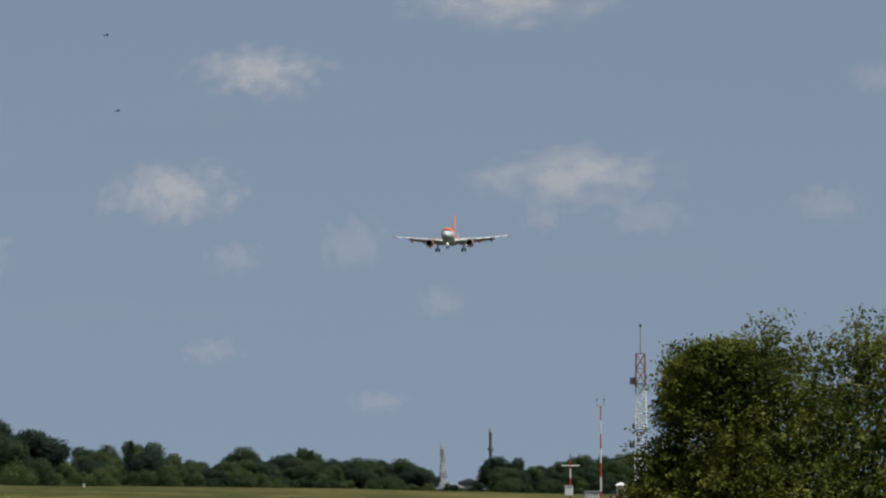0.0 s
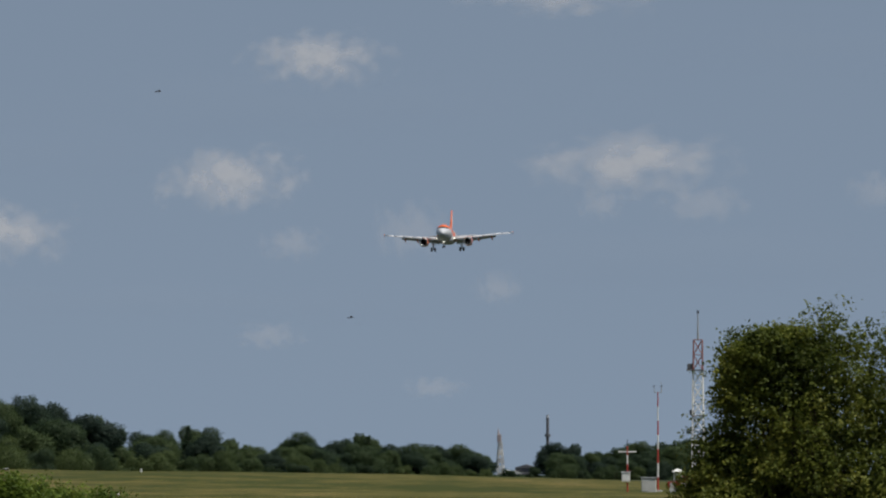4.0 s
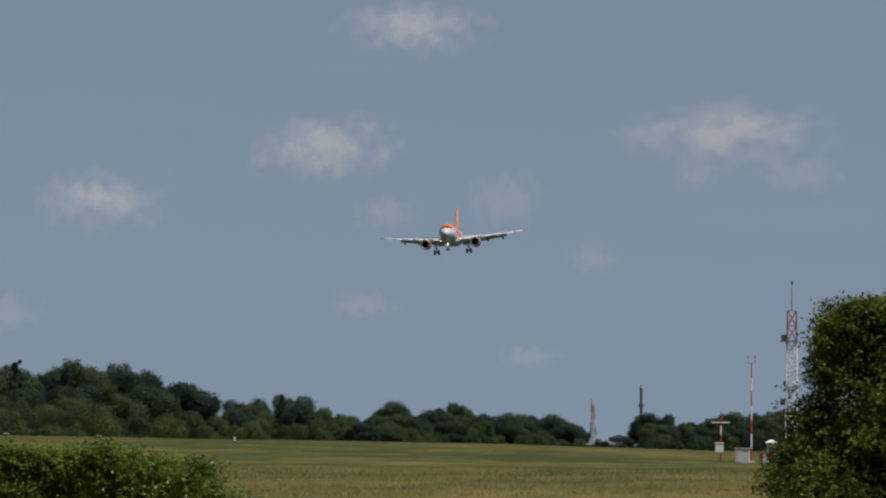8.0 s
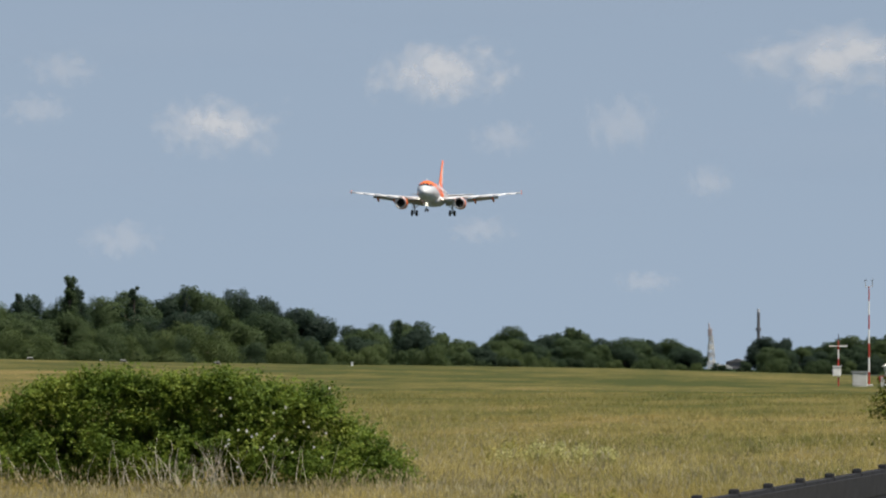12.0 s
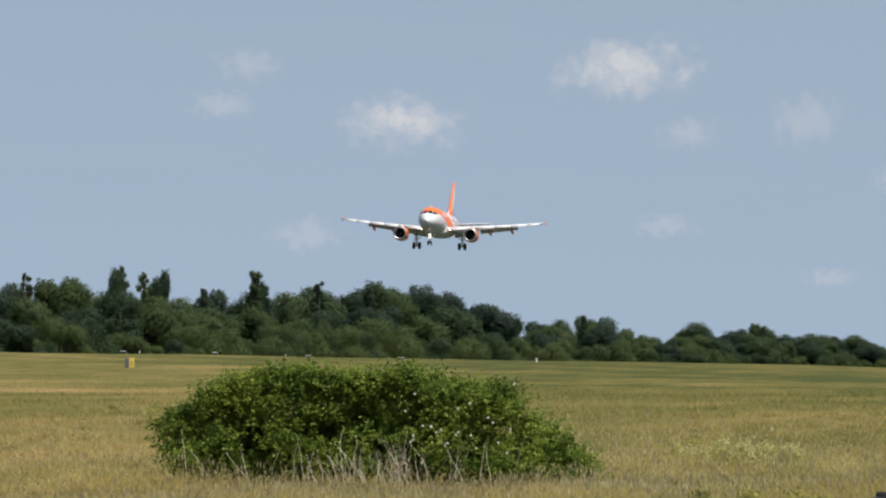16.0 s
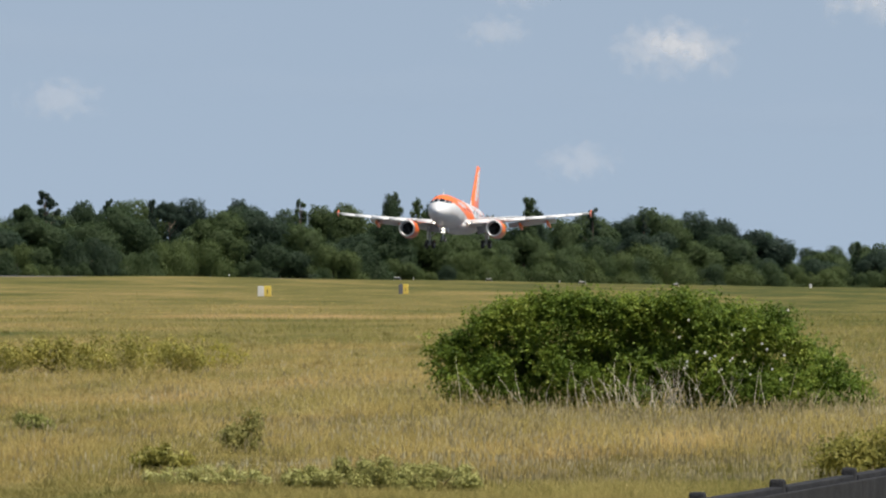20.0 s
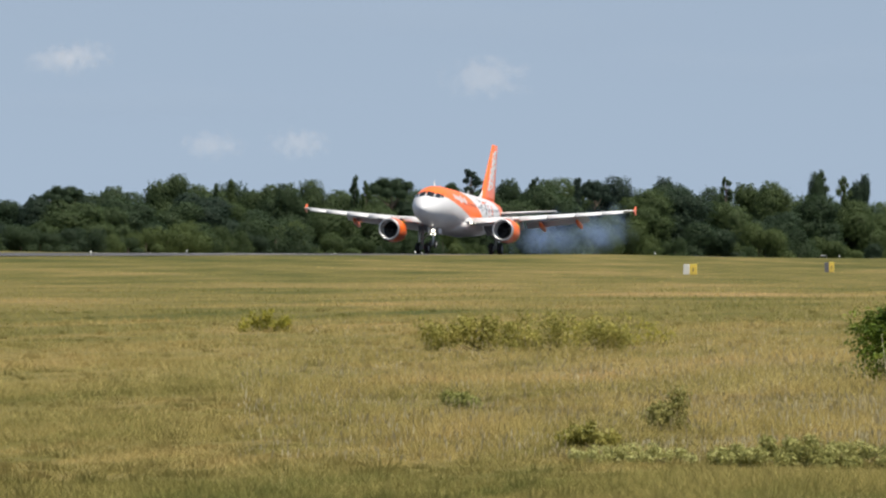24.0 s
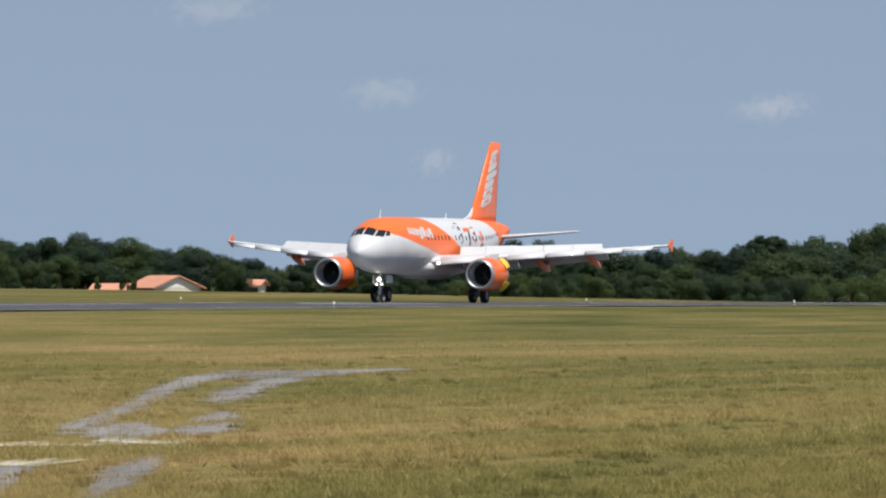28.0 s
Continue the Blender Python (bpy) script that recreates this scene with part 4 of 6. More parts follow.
def make_big_tree():
    """The dense willow-leaved tree that stands nearest."""
    rng = np.random.default_rng(21)
    lobes, core = [], []
    for k in range(430):
        x = -4.35 + 8.35 * rng.random() if k % 3 else -4.4 + 1.8 * rng.random()
        top = float(np.interp(x, [-4.45, -4.4, -4.15, -4.05, -3.92, -3.82, -3.7, -3.2, -2.5, -2.0, -1.1, 0.0, 1.0, 3.0, 4.0], [0.8, 1.9, 2.2, 2.8, 2.95, 3.7, 4.05, 4.22, 4.3, 4.45, 4.65, 4.85, 5.0, 4.4, 2.5]))
        r = 0.18 + 0.26 * rng.random()
        h = rng.random() if k % 3 else 0.97
        top *= 1.0 + 0.05 * (x > -2.4)
        x = x + 0.36 if x < -3.2 else x
        z = 0.15 + (top - r * 0.9 - 0.15) * h
        if x < -3.6 and 3.0 < z < 3.45:
            continue
        y = -(0.3 + 1.5 * math.sqrt(max(0.1, 1 - 0.85 * h * h))) * (0.7 + 0.4 * rng.random()) if k % 5 else 1.2 * rng.random()
        lobes.append((x, y, z, r * 1.15, r, r * 0.85))
        if k % 2 == 0 and x > -4.0:
            core.append((0.94 * x + 0.12, 0.2, 0.44 * top, 0.45, 0.6, 0.43 * top))
    t, _ = bush("leafy_tree", "dense olive-green broadleaved tree with a ragged crown", "tree", place(TREE_U, TREE_D), lobes, 150000, 0.065, TREE_LEAF, 21, 0.02, core=core, twigs=(19000, 13, 0.31, 0.058, (0, 0.6, 1.2)))
    part("trunk", rod((0, 0, -0.2), (0.1, 0.1, 2.6), 0.2, 0.12, 10), BARK, t)


def make_small_plants():
    rng = np.random.default_rng(31)

    def low(name, label, u, v_base, width, tall, material, count, size, seed, group="meadow shrubs"):
        d = meet(u, v_base)
        sc = d / FAR
        w, h = width * sc, tall * sc
        n = max(8, int(w / max(h, 0.3) * 16))
        r2 = np.random.default_rng(seed)
        lobes = []
        for k in range(n):
            x = (r2.random() - 0.5) * w * 0.86
            r = h * (0.13 + 0.17 * r2.random())
            lobes.append((x, r2.normal() * w * 0.08, r * 0.5 + max(0.0, h - 1.5 * r) * r2.random() * (1 - (1.7 * x / w) ** 2) * (0.85 + 0.3 * math.sin(9 * x / h)), r * 1.2, r, r))
        bush(name, label, "bush", place(u, d), lobes, count, size, material, seed, 0.012, group)

    for row in SHRUBS:
        low(*row)


def meet(u, v):
    """Distance at which the line of sight, v units under eye level, meets the meadow."""
    d = np.linspace(40, 900, 5200)
    b = bearing(u)
    z = land(-d * math.sin(b), d * np.cos(b))
    hit = np.nonzero((EYE - z) * FAR / d <= v)[0]
    return float(d[hit[0]]) if len(hit) else 700.0


def make_grass():
    """Loose meadow grass: single bent blades, thickest in the near meadow."""
    rng = np.random.default_rng(7)

    def blades(name, label, material, count, d0, d1, u0, u1, tall, wide, keep=None, heads=False, lean=0.6):
        inv = 1 / d1 + (1 / d0 - 1 / d1) * rng.random(count)
        d = 1 / inv
        b = radians(A0) - (u0 + (u1 - u0) * rng.random(count)) / FAR
        x, y = -d * np.sin(b), d * np.cos(b)
        patch = np.sin(x * 0.9 + 1.3 * np.sin(y * 0.31)) * np.sin(y * 0.47 + x * 0.35) + 0.7 * np.sin(x * 0.23 - y * 0.19)
        h = tall(x, y, (radians(A0) - b) * FAR) * (0.35 + 0.9 * rng.random(count)) * np.clip(0.8 + 0.55 * patch, 0.3, 1.9)
        ok = np.abs(x - RUNWAY_X) > RUNWAY_HALF + 2
        for su, sv, sw, *_ in SIGNS:
            # grass kept short round the marker boxes
            ok &= (np.abs((radians(A0) - b) * FAR - su) > sw) | (np.abs(d - meet(su, sv)) > 90)
        if keep is not None:
            ok &= keep(d, (radians(A0) - b) * FAR, rng.random(count))
        ok &= ~bare(x, y, 1.3) | (rng.random(count) < 0.36)
        x, y, h, d = x[ok], y[ok], np.maximum(0.05, h[ok]), d[ok]
        z = land(x, y) - 0.02
        n = len(x)
        w = wide * (0.6 + 0.8 * rng.random(n)) * np.maximum(1.0, d / 130.0)
        a = rng.random(n) * math.pi
        lx, ly = rng.normal(size=n) * lean * h, rng.normal(size=n) * lean * h
        if heads:
            # a small upright spindle at the stalk's tip
            tip = np.stack([x + lx * 0.5, y + ly * 0.5, z + h], -1)
            up = np.stack([lx * 0.06, ly * 0.06, 0.03 + 0.04 * rng.random(n)], -1)
            out = np.stack([np.cos(a), np.sin(a), 0 * a], -1) * (0.006 + 0.008 * rng.random(n))[:, None]
            me = mesh_of(name, np.stack([tip - up, tip + out, tip + up, tip - out], 1), np.arange(4 * n).reshape(-1, 4), material)
            tagged(new(name, me), label, "grass", kind="stuff")
            return
        p0 = np.stack([x - w * np.cos(a), y - w * np.sin(a), z], -1)
        p1 = np.stack([x + w * np.cos(a), y + w * np.sin(a), z], -1)
        p2 = np.stack([x + lx, y + ly, z + h], -1)
        me = mesh_of(name, np.stack([p0, p1, p2], 1), np.arange(3 * n).reshape(-1, 3), material)
        tagged(new(name, me), label, "grass", kind="stuff")

    blades("meadow_grass", "olive and straw-coloured meadow grass, knee high", GRASS, 900000, 60, 800, -3400, 1500,
           lambda x, y, u: np.interp(u, [-3400, -1500, -1000, 1500], [0.13, 0.16, 0.20, 0.22]) * np.interp(y, [70, 100, 130, 220, 330, 450, 600], [0.7, 0.9, 1.0, 1.0, 0.85, 0.6, 0.3]) * np.interp(x, [-152, -135, -110], [0.4, 0.7, 1.0]), 0.0045)

    # low darker tussocks, each a tuft of blades
    n, m = 7600, 46
    inv = 1 / 260 + (1 / 64 - 1 / 260) * rng.random(n)
    b = radians(A0) - (-3400 + 4900 * rng.random(n)) / FAR
    cx, cy = -np.sin(b) / inv, np.cos(b) / inv
    ok = ~bare(cx, cy, 1.3) & (cx > RUNWAY_X + 26)
    cx, cy = cx[ok], cy[ok]
    spread, tallness = 0.08 + 0.22 * rng.random(len(cx)) ** 2, 0.07 + 0.13 * rng.random(len(cx)) ** 2
    a, r = rng.random((len(cx), m)) * 6.28, np.sqrt(rng.random((len(cx), m)))
    ox, oy = np.cos(a) * r * spread[:, None] * 1.6, np.sin(a) * r * spread[:, None]
    x, y = (cx[:, None] + ox).ravel(), (cy[:, None] + oy).ravel()
    h = (tallness[:, None] * (0.5 + 0.7 * rng.random((len(cx), m))) * (1.15 - 0.6 * r)).ravel()
    lean_x, lean_y = (ox * 0.6).ravel() + 0.3 * h * rng.normal(size=len(x)), (oy * 0.6).ravel()
    w, z = 0.006 + 0.005 * rng.random(len(x)), land(x, y) - 0.02
    tri = np.stack([np.stack([x - w, y, z], -1), np.stack([x + w, y, z], -1), np.stack([x + lean_x, y + lean_y, z + h], -1)], 1)
    me = mesh_of("grass_tussocks", tri, np.arange(3 * len(x)).reshape(-1, 3), TUSSOCK)
    tagged(new("grass_tussocks", me), "low olive-green tussocks scattered over the dry meadow", "grass", kind="stuff")

    def tall_zone(d, u, r):
        p = np.interp(u, [-3400, -1500, -1000, -900, -700, -450, -250, 500, 700, 1400], [0.16, 0.18, 0.20, 0.28, 0.32, 0.4, 0.85, 1, 0.6, 0.4])
        q = np.interp(d, [62, 75, 95, 122, 140, 160, 200, 260], [0.6, 0.8, 0.95, 1, 1, 0.5, 0.25, 0])
        return r < p * q

    blades("straw_grass", "tall pale seeding grass bleached by summer", STRAW, 860000, 62, 260, -3400, 1500, lambda x, y, u: np.interp(y, [60, 92, 104, 118, 124], [0.10, 0.17, 0.25, 0.36, 0.42]), 0.0034, tall_zone, lean=0.85)
    blades("grass_seed_heads", "pale feathery seed heads standing over the tall grass", SEED, 90000, 84, 230, -1500, 1500, lambda x, y, u: np.interp(y, [84, 104, 118, 124], [0.16, 0.27, 0.40, 0.46]), 0.0, tall_zone, True)


# ---------------------------------------------------------------- the airliner
NOSE = -16.1
BODY = [(0.0, 0.04, 0.04, 3.30), (0.25, 0.48, 0.46, 3.32), (0.7, 0.86, 0.84, 3.38), (1.3, 1.19, 1.16, 3.48), (2.1, 1.48, 1.49, 3.62), (3.0, 1.69, 1.76, 3.74),
        (4.2, 1.87, 1.97, 3.83), (6.0, 1.965, 2.06, 3.87), (9.0, 1.975, 2.07, 3.88), (21.5, 1.975, 2.07, 3.88), (23.5, 1.93, 1.98, 3.96), (26.0, 1.70, 1.70, 4.20),
        (28.5, 1.32, 1.34, 4.52), (31.0, 0.84, 0.90, 4.86), (33.0, 0.42, 0.46, 5.10), (33.84, 0.20, 0.22, 5.18)]


def body_at(s, th, out=0.0):
    """A place on the fuselage skin: s metres behind the nose, th radians round from its left side upward."""
    ss = [b[0] for b in BODY]
    w, h, zc = (float(np.interp(s, ss, [b[k] for b in BODY])) for k in (1, 2, 3))
    return Vector(((w + out) * math.cos(th), NOSE + s, zc + (h + out) * math.sin(th)))


def skin_patch(corners, out, n=5):
    """A patch that lies on the fuselage between four (s, th) corners."""
    bm = bmesh.new()
    (s00, t00), (s10, t10), (s11, t11), (s01, t01) = corners
    grid = []
    for i in range(n):
        a = i / (n - 1)
        row = []
        for j in range(n):
            b = j / (n - 1)
            s = (s00 * (1 - a) + s10 * a) * (1 - b) + (s01 * (1 - a) + s11 * a) * b
            t = (t00 * (1 - a) + t10 * a) * (1 - b) + (t01 * (1 - a) + t11 * a) * b
            row.append(bm.verts.new(body_at(s, t, out)))
        grid.append(row)
    for i in range(n - 1):
        for j in range(n - 1):
            bm.faces.new((grid[i][j], grid[i + 1][j], grid[i + 1][j + 1], grid[i][j + 1]))
    bmesh.ops.recalc_face_normals(bm, faces=bm.faces)
    return bm


def foil(chord, thick, n=9):
    """Wing section: (y along the chord, z), round nose, thin tail."""
    up = []
    for k in range(n):
        x = (1 - math.cos(math.pi * k / (n - 1))) / 2
        t = 5 * thick * (0.2969 * math.sqrt(x) - 0.126 * x - 0.3516 * x * x + 0.2843 * x ** 3 - 0.1015 * x ** 4)
        up.append((x, t))
    pts = [(x * chord, t * chord * 1.15) for x, t in up] + [(x * chord, -t * chord * 0.85) for x, t in up[-2:0:-1]]
    return pts


def wing_station(x):
    """Leading edge y, chord, and mid height of the wing at a span of x metres."""
    le = float(np.interp(x, [0, 1.9, 6.4, 17.5], [-5.4, -4.6, -2.2, 3.3]))
    te = float(np.interp(x, [0, 1.9, 6.4, 17.5], [1.9, 1.8, 1.75, 4.75]))
    z = 2.62 + 0.070 * x + 0.0008 * x * x
    return le, te - le, z


def surface(stations, thick):
    """A lifting surface through (x, le, chord, z) sections."""
    return loft([[(x, le + py, z + pz) for py, pz in foil(c, thick)] for x, le, c, z in stations])


def slab(quads, into=(0, 0, -0.06)):
    """A thin panel with thickness from one outline, pushed along a way."""
    bm = bmesh.new()
    vs = [bm.verts.new(p) for p in quads]
    f = bm.faces.new(vs)
    g = bmesh.ops.extrude_face_region(bm, geom=[f])
    for v in g["geom"]:
        if isinstance(v, bmesh.types.BMVert):
            v.co += Vector(into)
    bmesh.ops.recalc_face_normals(bm, faces=bm.faces)
    return bm


def squared(c):
    """Rounds a circle's sine or cosine out towards a square."""
    return math.copysign(abs(c) ** 0.55, c)


def wheel(parent, at, r, w):
    """Tyre with a rounded tread, and its hub."""
    x, y, z = at
    prof = [(-w / 2, r * 0.55), (-w / 2, r * 0.86), (-w * 0.36, r * 0.97), (0, r), (w * 0.36, r * 0.97), (w / 2, r * 0.86), (w / 2, r * 0.55)]
    n = 22
    bm = loft([[(x + a, y + q * math.cos(k * 2 * math.pi / n), z + q * math.sin(k * 2 * math.pi / n)) for k in range(n)] for a, q in prof], caps=False)
    t = part("wheel", bm, TYRE, parent, "black rubber tyre", True)
    part("rim", rod((x - w * 0.42, y, z), (x + w * 0.42, y, z), r * 0.56, n=16), STRUT, t)


def make_airliner():
    plane = thing("airliner", "white and orange twin-engined airliner landing with its wheels down", "airplane")
    n = 36
    ss = sorted({b[0] for b in BODY} | {0.1, 0.45, 1.0, 1.7, 2.5, 3.6, 5.0, 12.0, 15.0, 18.0, 24.8, 27.2, 29.8})
    rings = [[body_at(s, k * 2 * math.pi / n) for k in range(n)] for s in ss]
    part("fuselage", loft(rings), LIVERY, plane, "white body with an orange sweep over the forward top", True)
    # belly fairing between the wings
    fair = []
    for y, w, h, zc in ((-6.3, 0.7, 0.3, 2.25), (-5.0, 1.7, 0.75, 2.35), (-3.0, 2.25, 0.98, 2.42), (0.5, 2.3, 1.0, 2.42), (3.0, 1.9, 0.8, 2.45), (5.2, 0.7, 0.3, 2.35)):
        fair.append([(w * math.cos(k * math.pi / 10), y, zc + h * math.sin(k * math.pi / 10)) for k in range(20)])
    part("belly_fairing", loft(fair), WHITE, plane, "", True)
    # flight deck glazing
    for side in (1, -1):
        def th(a):
            return math.pi / 2 - side * a
        for c in (((1.26, 0.04), (1.46, 0.62), (2.28, 0.52), (2.18, 0.04)), ((1.56, 0.68), (2.18, 1.00), (2.92, 0.82), (2.38, 0.57)), ((2.42, 1.00), (3.00, 1.08), (3.30, 0.90), (2.95, 0.84))):
            part("cockpit_window", skin_patch([(s, th(a)) for s, a in c], 0.012), GLASS, plane, "dark cockpit pane")
        for k in range(27):
            s = 6.9 + k * 0.78
            if abs(s - 15.2) < 0.3 or s < 10.0:
                continue
            a = 1.36
            part("cabin_window", skin_patch([(s, th(a)), (s + 0.24, th(a)), (s + 0.24, th(a - 0.17)), (s, th(a - 0.17))], 0.012, 2), GLASS, plane)
        for s0, tall in ((4.9, 0.86), (25.2, 0.8), (15.0, 0.45)):
            d = part("door", skin_patch([(s0, th(1.62)), (s0 + 0.8, th(1.62)), (s0 + 0.8, th(1.62 - tall)), (s0, th(1.62 - tall))], 0.008), LIVERY, plane)
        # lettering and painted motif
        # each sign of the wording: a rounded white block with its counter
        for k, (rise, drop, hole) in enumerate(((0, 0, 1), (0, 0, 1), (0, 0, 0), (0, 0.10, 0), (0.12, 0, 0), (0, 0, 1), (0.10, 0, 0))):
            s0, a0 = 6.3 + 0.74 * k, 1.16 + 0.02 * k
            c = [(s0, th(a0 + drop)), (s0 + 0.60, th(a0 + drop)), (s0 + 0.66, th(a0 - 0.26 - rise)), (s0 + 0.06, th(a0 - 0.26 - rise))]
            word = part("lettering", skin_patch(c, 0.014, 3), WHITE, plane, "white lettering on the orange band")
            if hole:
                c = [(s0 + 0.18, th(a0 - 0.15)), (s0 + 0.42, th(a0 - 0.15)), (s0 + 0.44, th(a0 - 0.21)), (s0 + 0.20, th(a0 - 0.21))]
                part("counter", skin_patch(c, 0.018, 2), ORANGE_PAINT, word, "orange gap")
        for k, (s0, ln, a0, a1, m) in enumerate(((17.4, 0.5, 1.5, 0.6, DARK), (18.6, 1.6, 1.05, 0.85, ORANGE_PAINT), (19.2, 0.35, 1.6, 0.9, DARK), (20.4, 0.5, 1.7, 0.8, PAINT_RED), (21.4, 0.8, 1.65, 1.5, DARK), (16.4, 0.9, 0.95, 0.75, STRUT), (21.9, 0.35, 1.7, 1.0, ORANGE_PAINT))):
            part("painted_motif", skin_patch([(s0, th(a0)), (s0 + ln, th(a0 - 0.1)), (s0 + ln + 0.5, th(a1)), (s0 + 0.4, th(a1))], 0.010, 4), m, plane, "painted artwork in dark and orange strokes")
    part("antenna", rod((0, -11.2, 5.85), (0, -11.0, 6.45), 0.07, 0.02, 6), WHITE, plane)
    part("antenna", rod((0, 3.3, 5.85), (0, 3.5, 6.4), 0.07, 0.02, 6), WHITE, plane)

    spoilers, doors, legs, wings = [], [], [], []
    for side in (1, -1):
        st = []
        for x in (0.6, 1.9, 4.0, 6.4, 9.5, 13.0, 16.4, 17.1):
            le, c, z = wing_station(x)
            st.append((side * x, le, c, z))
        wing = part("wing", surface(st, 0.125), WHITE, plane, "white wing", True)
        wings.append((wing, side))
        # drooped slats along the leading edge
        for x0, x1 in ((2.3, 5.0), (6.7, 9.2), (9.3, 11.8), (11.9, 14.3), (14.4, 16.3)):
            sec = []
            for x in (x0, x1):
                le, c, z = wing_station(x)
                k = 0.17 * c + 0.16
                sec.append([(side * x, le - 0.30 + py * math.cos(0.42) + pz * 0.3, z - 0.20 + py * math.sin(0.42) + pz) for py, pz in foil(k, 0.38)])
            part("slat", loft(sec), WHITE, wing, "white drooped slat", True)
        # flaps run out and down behind
        for x0, x1 in ((2.2, 6.2), (6.5, 12.6)):
            sec = []
            for x in (x0, x1):
                le, c, z = wing_station(x)
                k = 0.235 * c + 0.25
                sec.append([(side * x, le + c * 0.90 + py * math.cos(0.56) + pz * 0.5, z - 0.16 - py * math.sin(0.56) + pz) for py, pz in foil(k, 0.13)])
            part("flap", loft(sec), WHITE, wing, "white landing flap run out", True)
        le, c, z = wing_station(12.8)
        le2, c2, z2 = wing_station(16.3)
        part("aileron", slab([(side * 12.8, le + c * 0.78, z + 0.07), (side * 16.3, le2 + c2 * 0.76, z2 + 0.05), (side * 16.3, le2 + c2 * 1.02, z2 + 0.02), (side * 12.8, le + c * 1.02, z + 0.02)]), WHITE, wing)
        for x in (4.2, 8.1, 11.6):
            le, c, z = wing_station(x)
            pod = []
            for s, r in ((0.0, 0.03), (0.5, 0.17), (1.3, 0.24), (2.3, 0.20), (3.1, 0.03)):
                pod.append([(side * x + r * math.cos(k * 0.785), le + c * 0.55 + s, z - 0.42 - 0.22 * s + r * 1.3 * math.sin(k * 0.785)) for k in range(8)])
            part("flap_fairing", loft(pod), ORANGE_PAINT if x > 5 else WING_GREY, wing, "orange flap track fairing" if x > 5 else "", True)
        # wing tip fence
        le, c, z = wing_station(17.15)
        x = side * 17.2
        bm = bmesh.new()
        for o in (-0.03, 0.03):
            bm.faces.new([bm.verts.new((x + o, le + p, z + q)) for p, q in ((0.4, 0), (1.25, 0.5), (1.6, 0.5), (1.5, 0), (1.5, -0.4), (1.25, -0.4))])
        bmesh.ops.bridge_loops(bm, edges=bm.edges)
        part("wingtip_fence", bm, ORANGE_PAINT, wing, "orange wingtip fence")
        # spoilers: panels hinged on the rear top, in their own space
        for x0, x1 in ((2.4, 4.2), (4.23, 6.4), (6.43, 8.43), (8.46, 10.44), (10.47, 12.5)):
            le, c, z = wing_station(x0)
            le2, c2, z2 = wing_station(x1)
            a, b = Vector((side * x0, le + c * 0.66, z + c * 0.058)), Vector((side * x1, le2 + c2 * 0.66, z2 + c2 * 0.058))
            k0, k1 = (0.24 * c, 0.24 * c2) if x0 > 5 else (1.05, 0.98)
            if side < 0:
                a, b, k0, k1 = b, a, k1, k0
            d = b - a
            ex_ = d.normalized()
            ey_ = (Vector((0, 1, 0)) - ex_ * ex_.y).normalized()
            hinge = Matrix((ex_, ey_, ex_.cross(ey_))).transposed().to_4x4()
            hinge.translation = a
            sp = slab([(0, 0, 0), (d.length, 0, 0), (d.length, k1, 0), (0, k0, 0)])
            ob = part("spoiler", sp, WHITE, plane, "white ground spoiler panel")
            ob.matrix_basis = hinge
            spoilers.append((ob, hinge))
        # engine
        ex, ez = side * 5.85, 1.84
        part("intake_lip", lathe([(-5.55, 0.88), (-5.9, 0.90), (-6.02, 0.98), (-5.98, 1.05), (-5.75, 1.12)], (ex, ez)), LIP, plane, "bare metal intake lip", True)
        part("nacelle", lathe([(-5.75, 1.12), (-5.2, 1.19), (-4.2, 1.22), (-3.3, 1.17)], (ex, ez)), ORANGE_PAINT, plane, "orange engine cowling", True)
        part("nacelle_rear", lathe([(-3.28, 1.06), (-2.7, 1.04), (-1.9, 0.86), (-1.5, 0.78), (-1.5, 0.7), (-2.6, 0.72)], (ex, ez)), ORANGE_PAINT, plane, "", True)
        part("cascade_gap", lathe([(-3.4, 1.12), (-3.3, 1.02), (-2.9, 0.98)], (ex, ez)), DARK, plane, "dark gap behind the cowling", True)
        part("intake_duct", lathe([(-5.55, 0.88), (-5.0, 0.87), (-4.4, 0.88)], (ex, ez)), WING_GREY, plane, "grey intake lining", True)
        disc = part("fan_disc", lathe([(-4.45, 0.90), (-4.45, 0.02)], (ex, ez)), DARK, plane)
        for k in range(24):
            a = k * math.pi / 12
            ca, sa = math.cos(a), math.sin(a)
            blade = bmesh.new()
            blade.faces.new([blade.verts.new((ex + r * ca - sw * sa, y, ez + r * sa + sw * ca)) for r, y, sw in ((0.26, -4.72, -0.05), (0.86, -4.62, -0.11), (0.86, -4.46, 0.11), (0.26, -4.50, 0.05))])
            part("fan_blade", blade, FAN, disc)
        part("spinner", lathe([(-5.05, 0.01), (-4.9, 0.12), (-4.7, 0.22), (-4.5, 0.27)], (ex, ez), 16), DARK, plane, "", True)
        part("exhaust_core", lathe([(-1.9, 0.60), (-1.0, 0.45), (-0.3, 0.1), (-0.1, 0.02)], (ex, ez), 20), FAN, plane, "", True)
        rings = []
        for y, z0, z1, w in ((-4.7, 3.05, 3.12, 0.05), (-3.8, 2.95, 3.32, 0.2), (-2.2, 2.5, 3.35, 0.22), (-0.5, 2.5, 3.2, 0.2), (1.0, 2.85, 3.05, 0.05)):
            rings.append([(ex - w, y, z0), (ex + w, y, z0), (ex + w, y, z1), (ex - w, y, z1)])
        part("pylon", loft(rings), WHITE, plane)
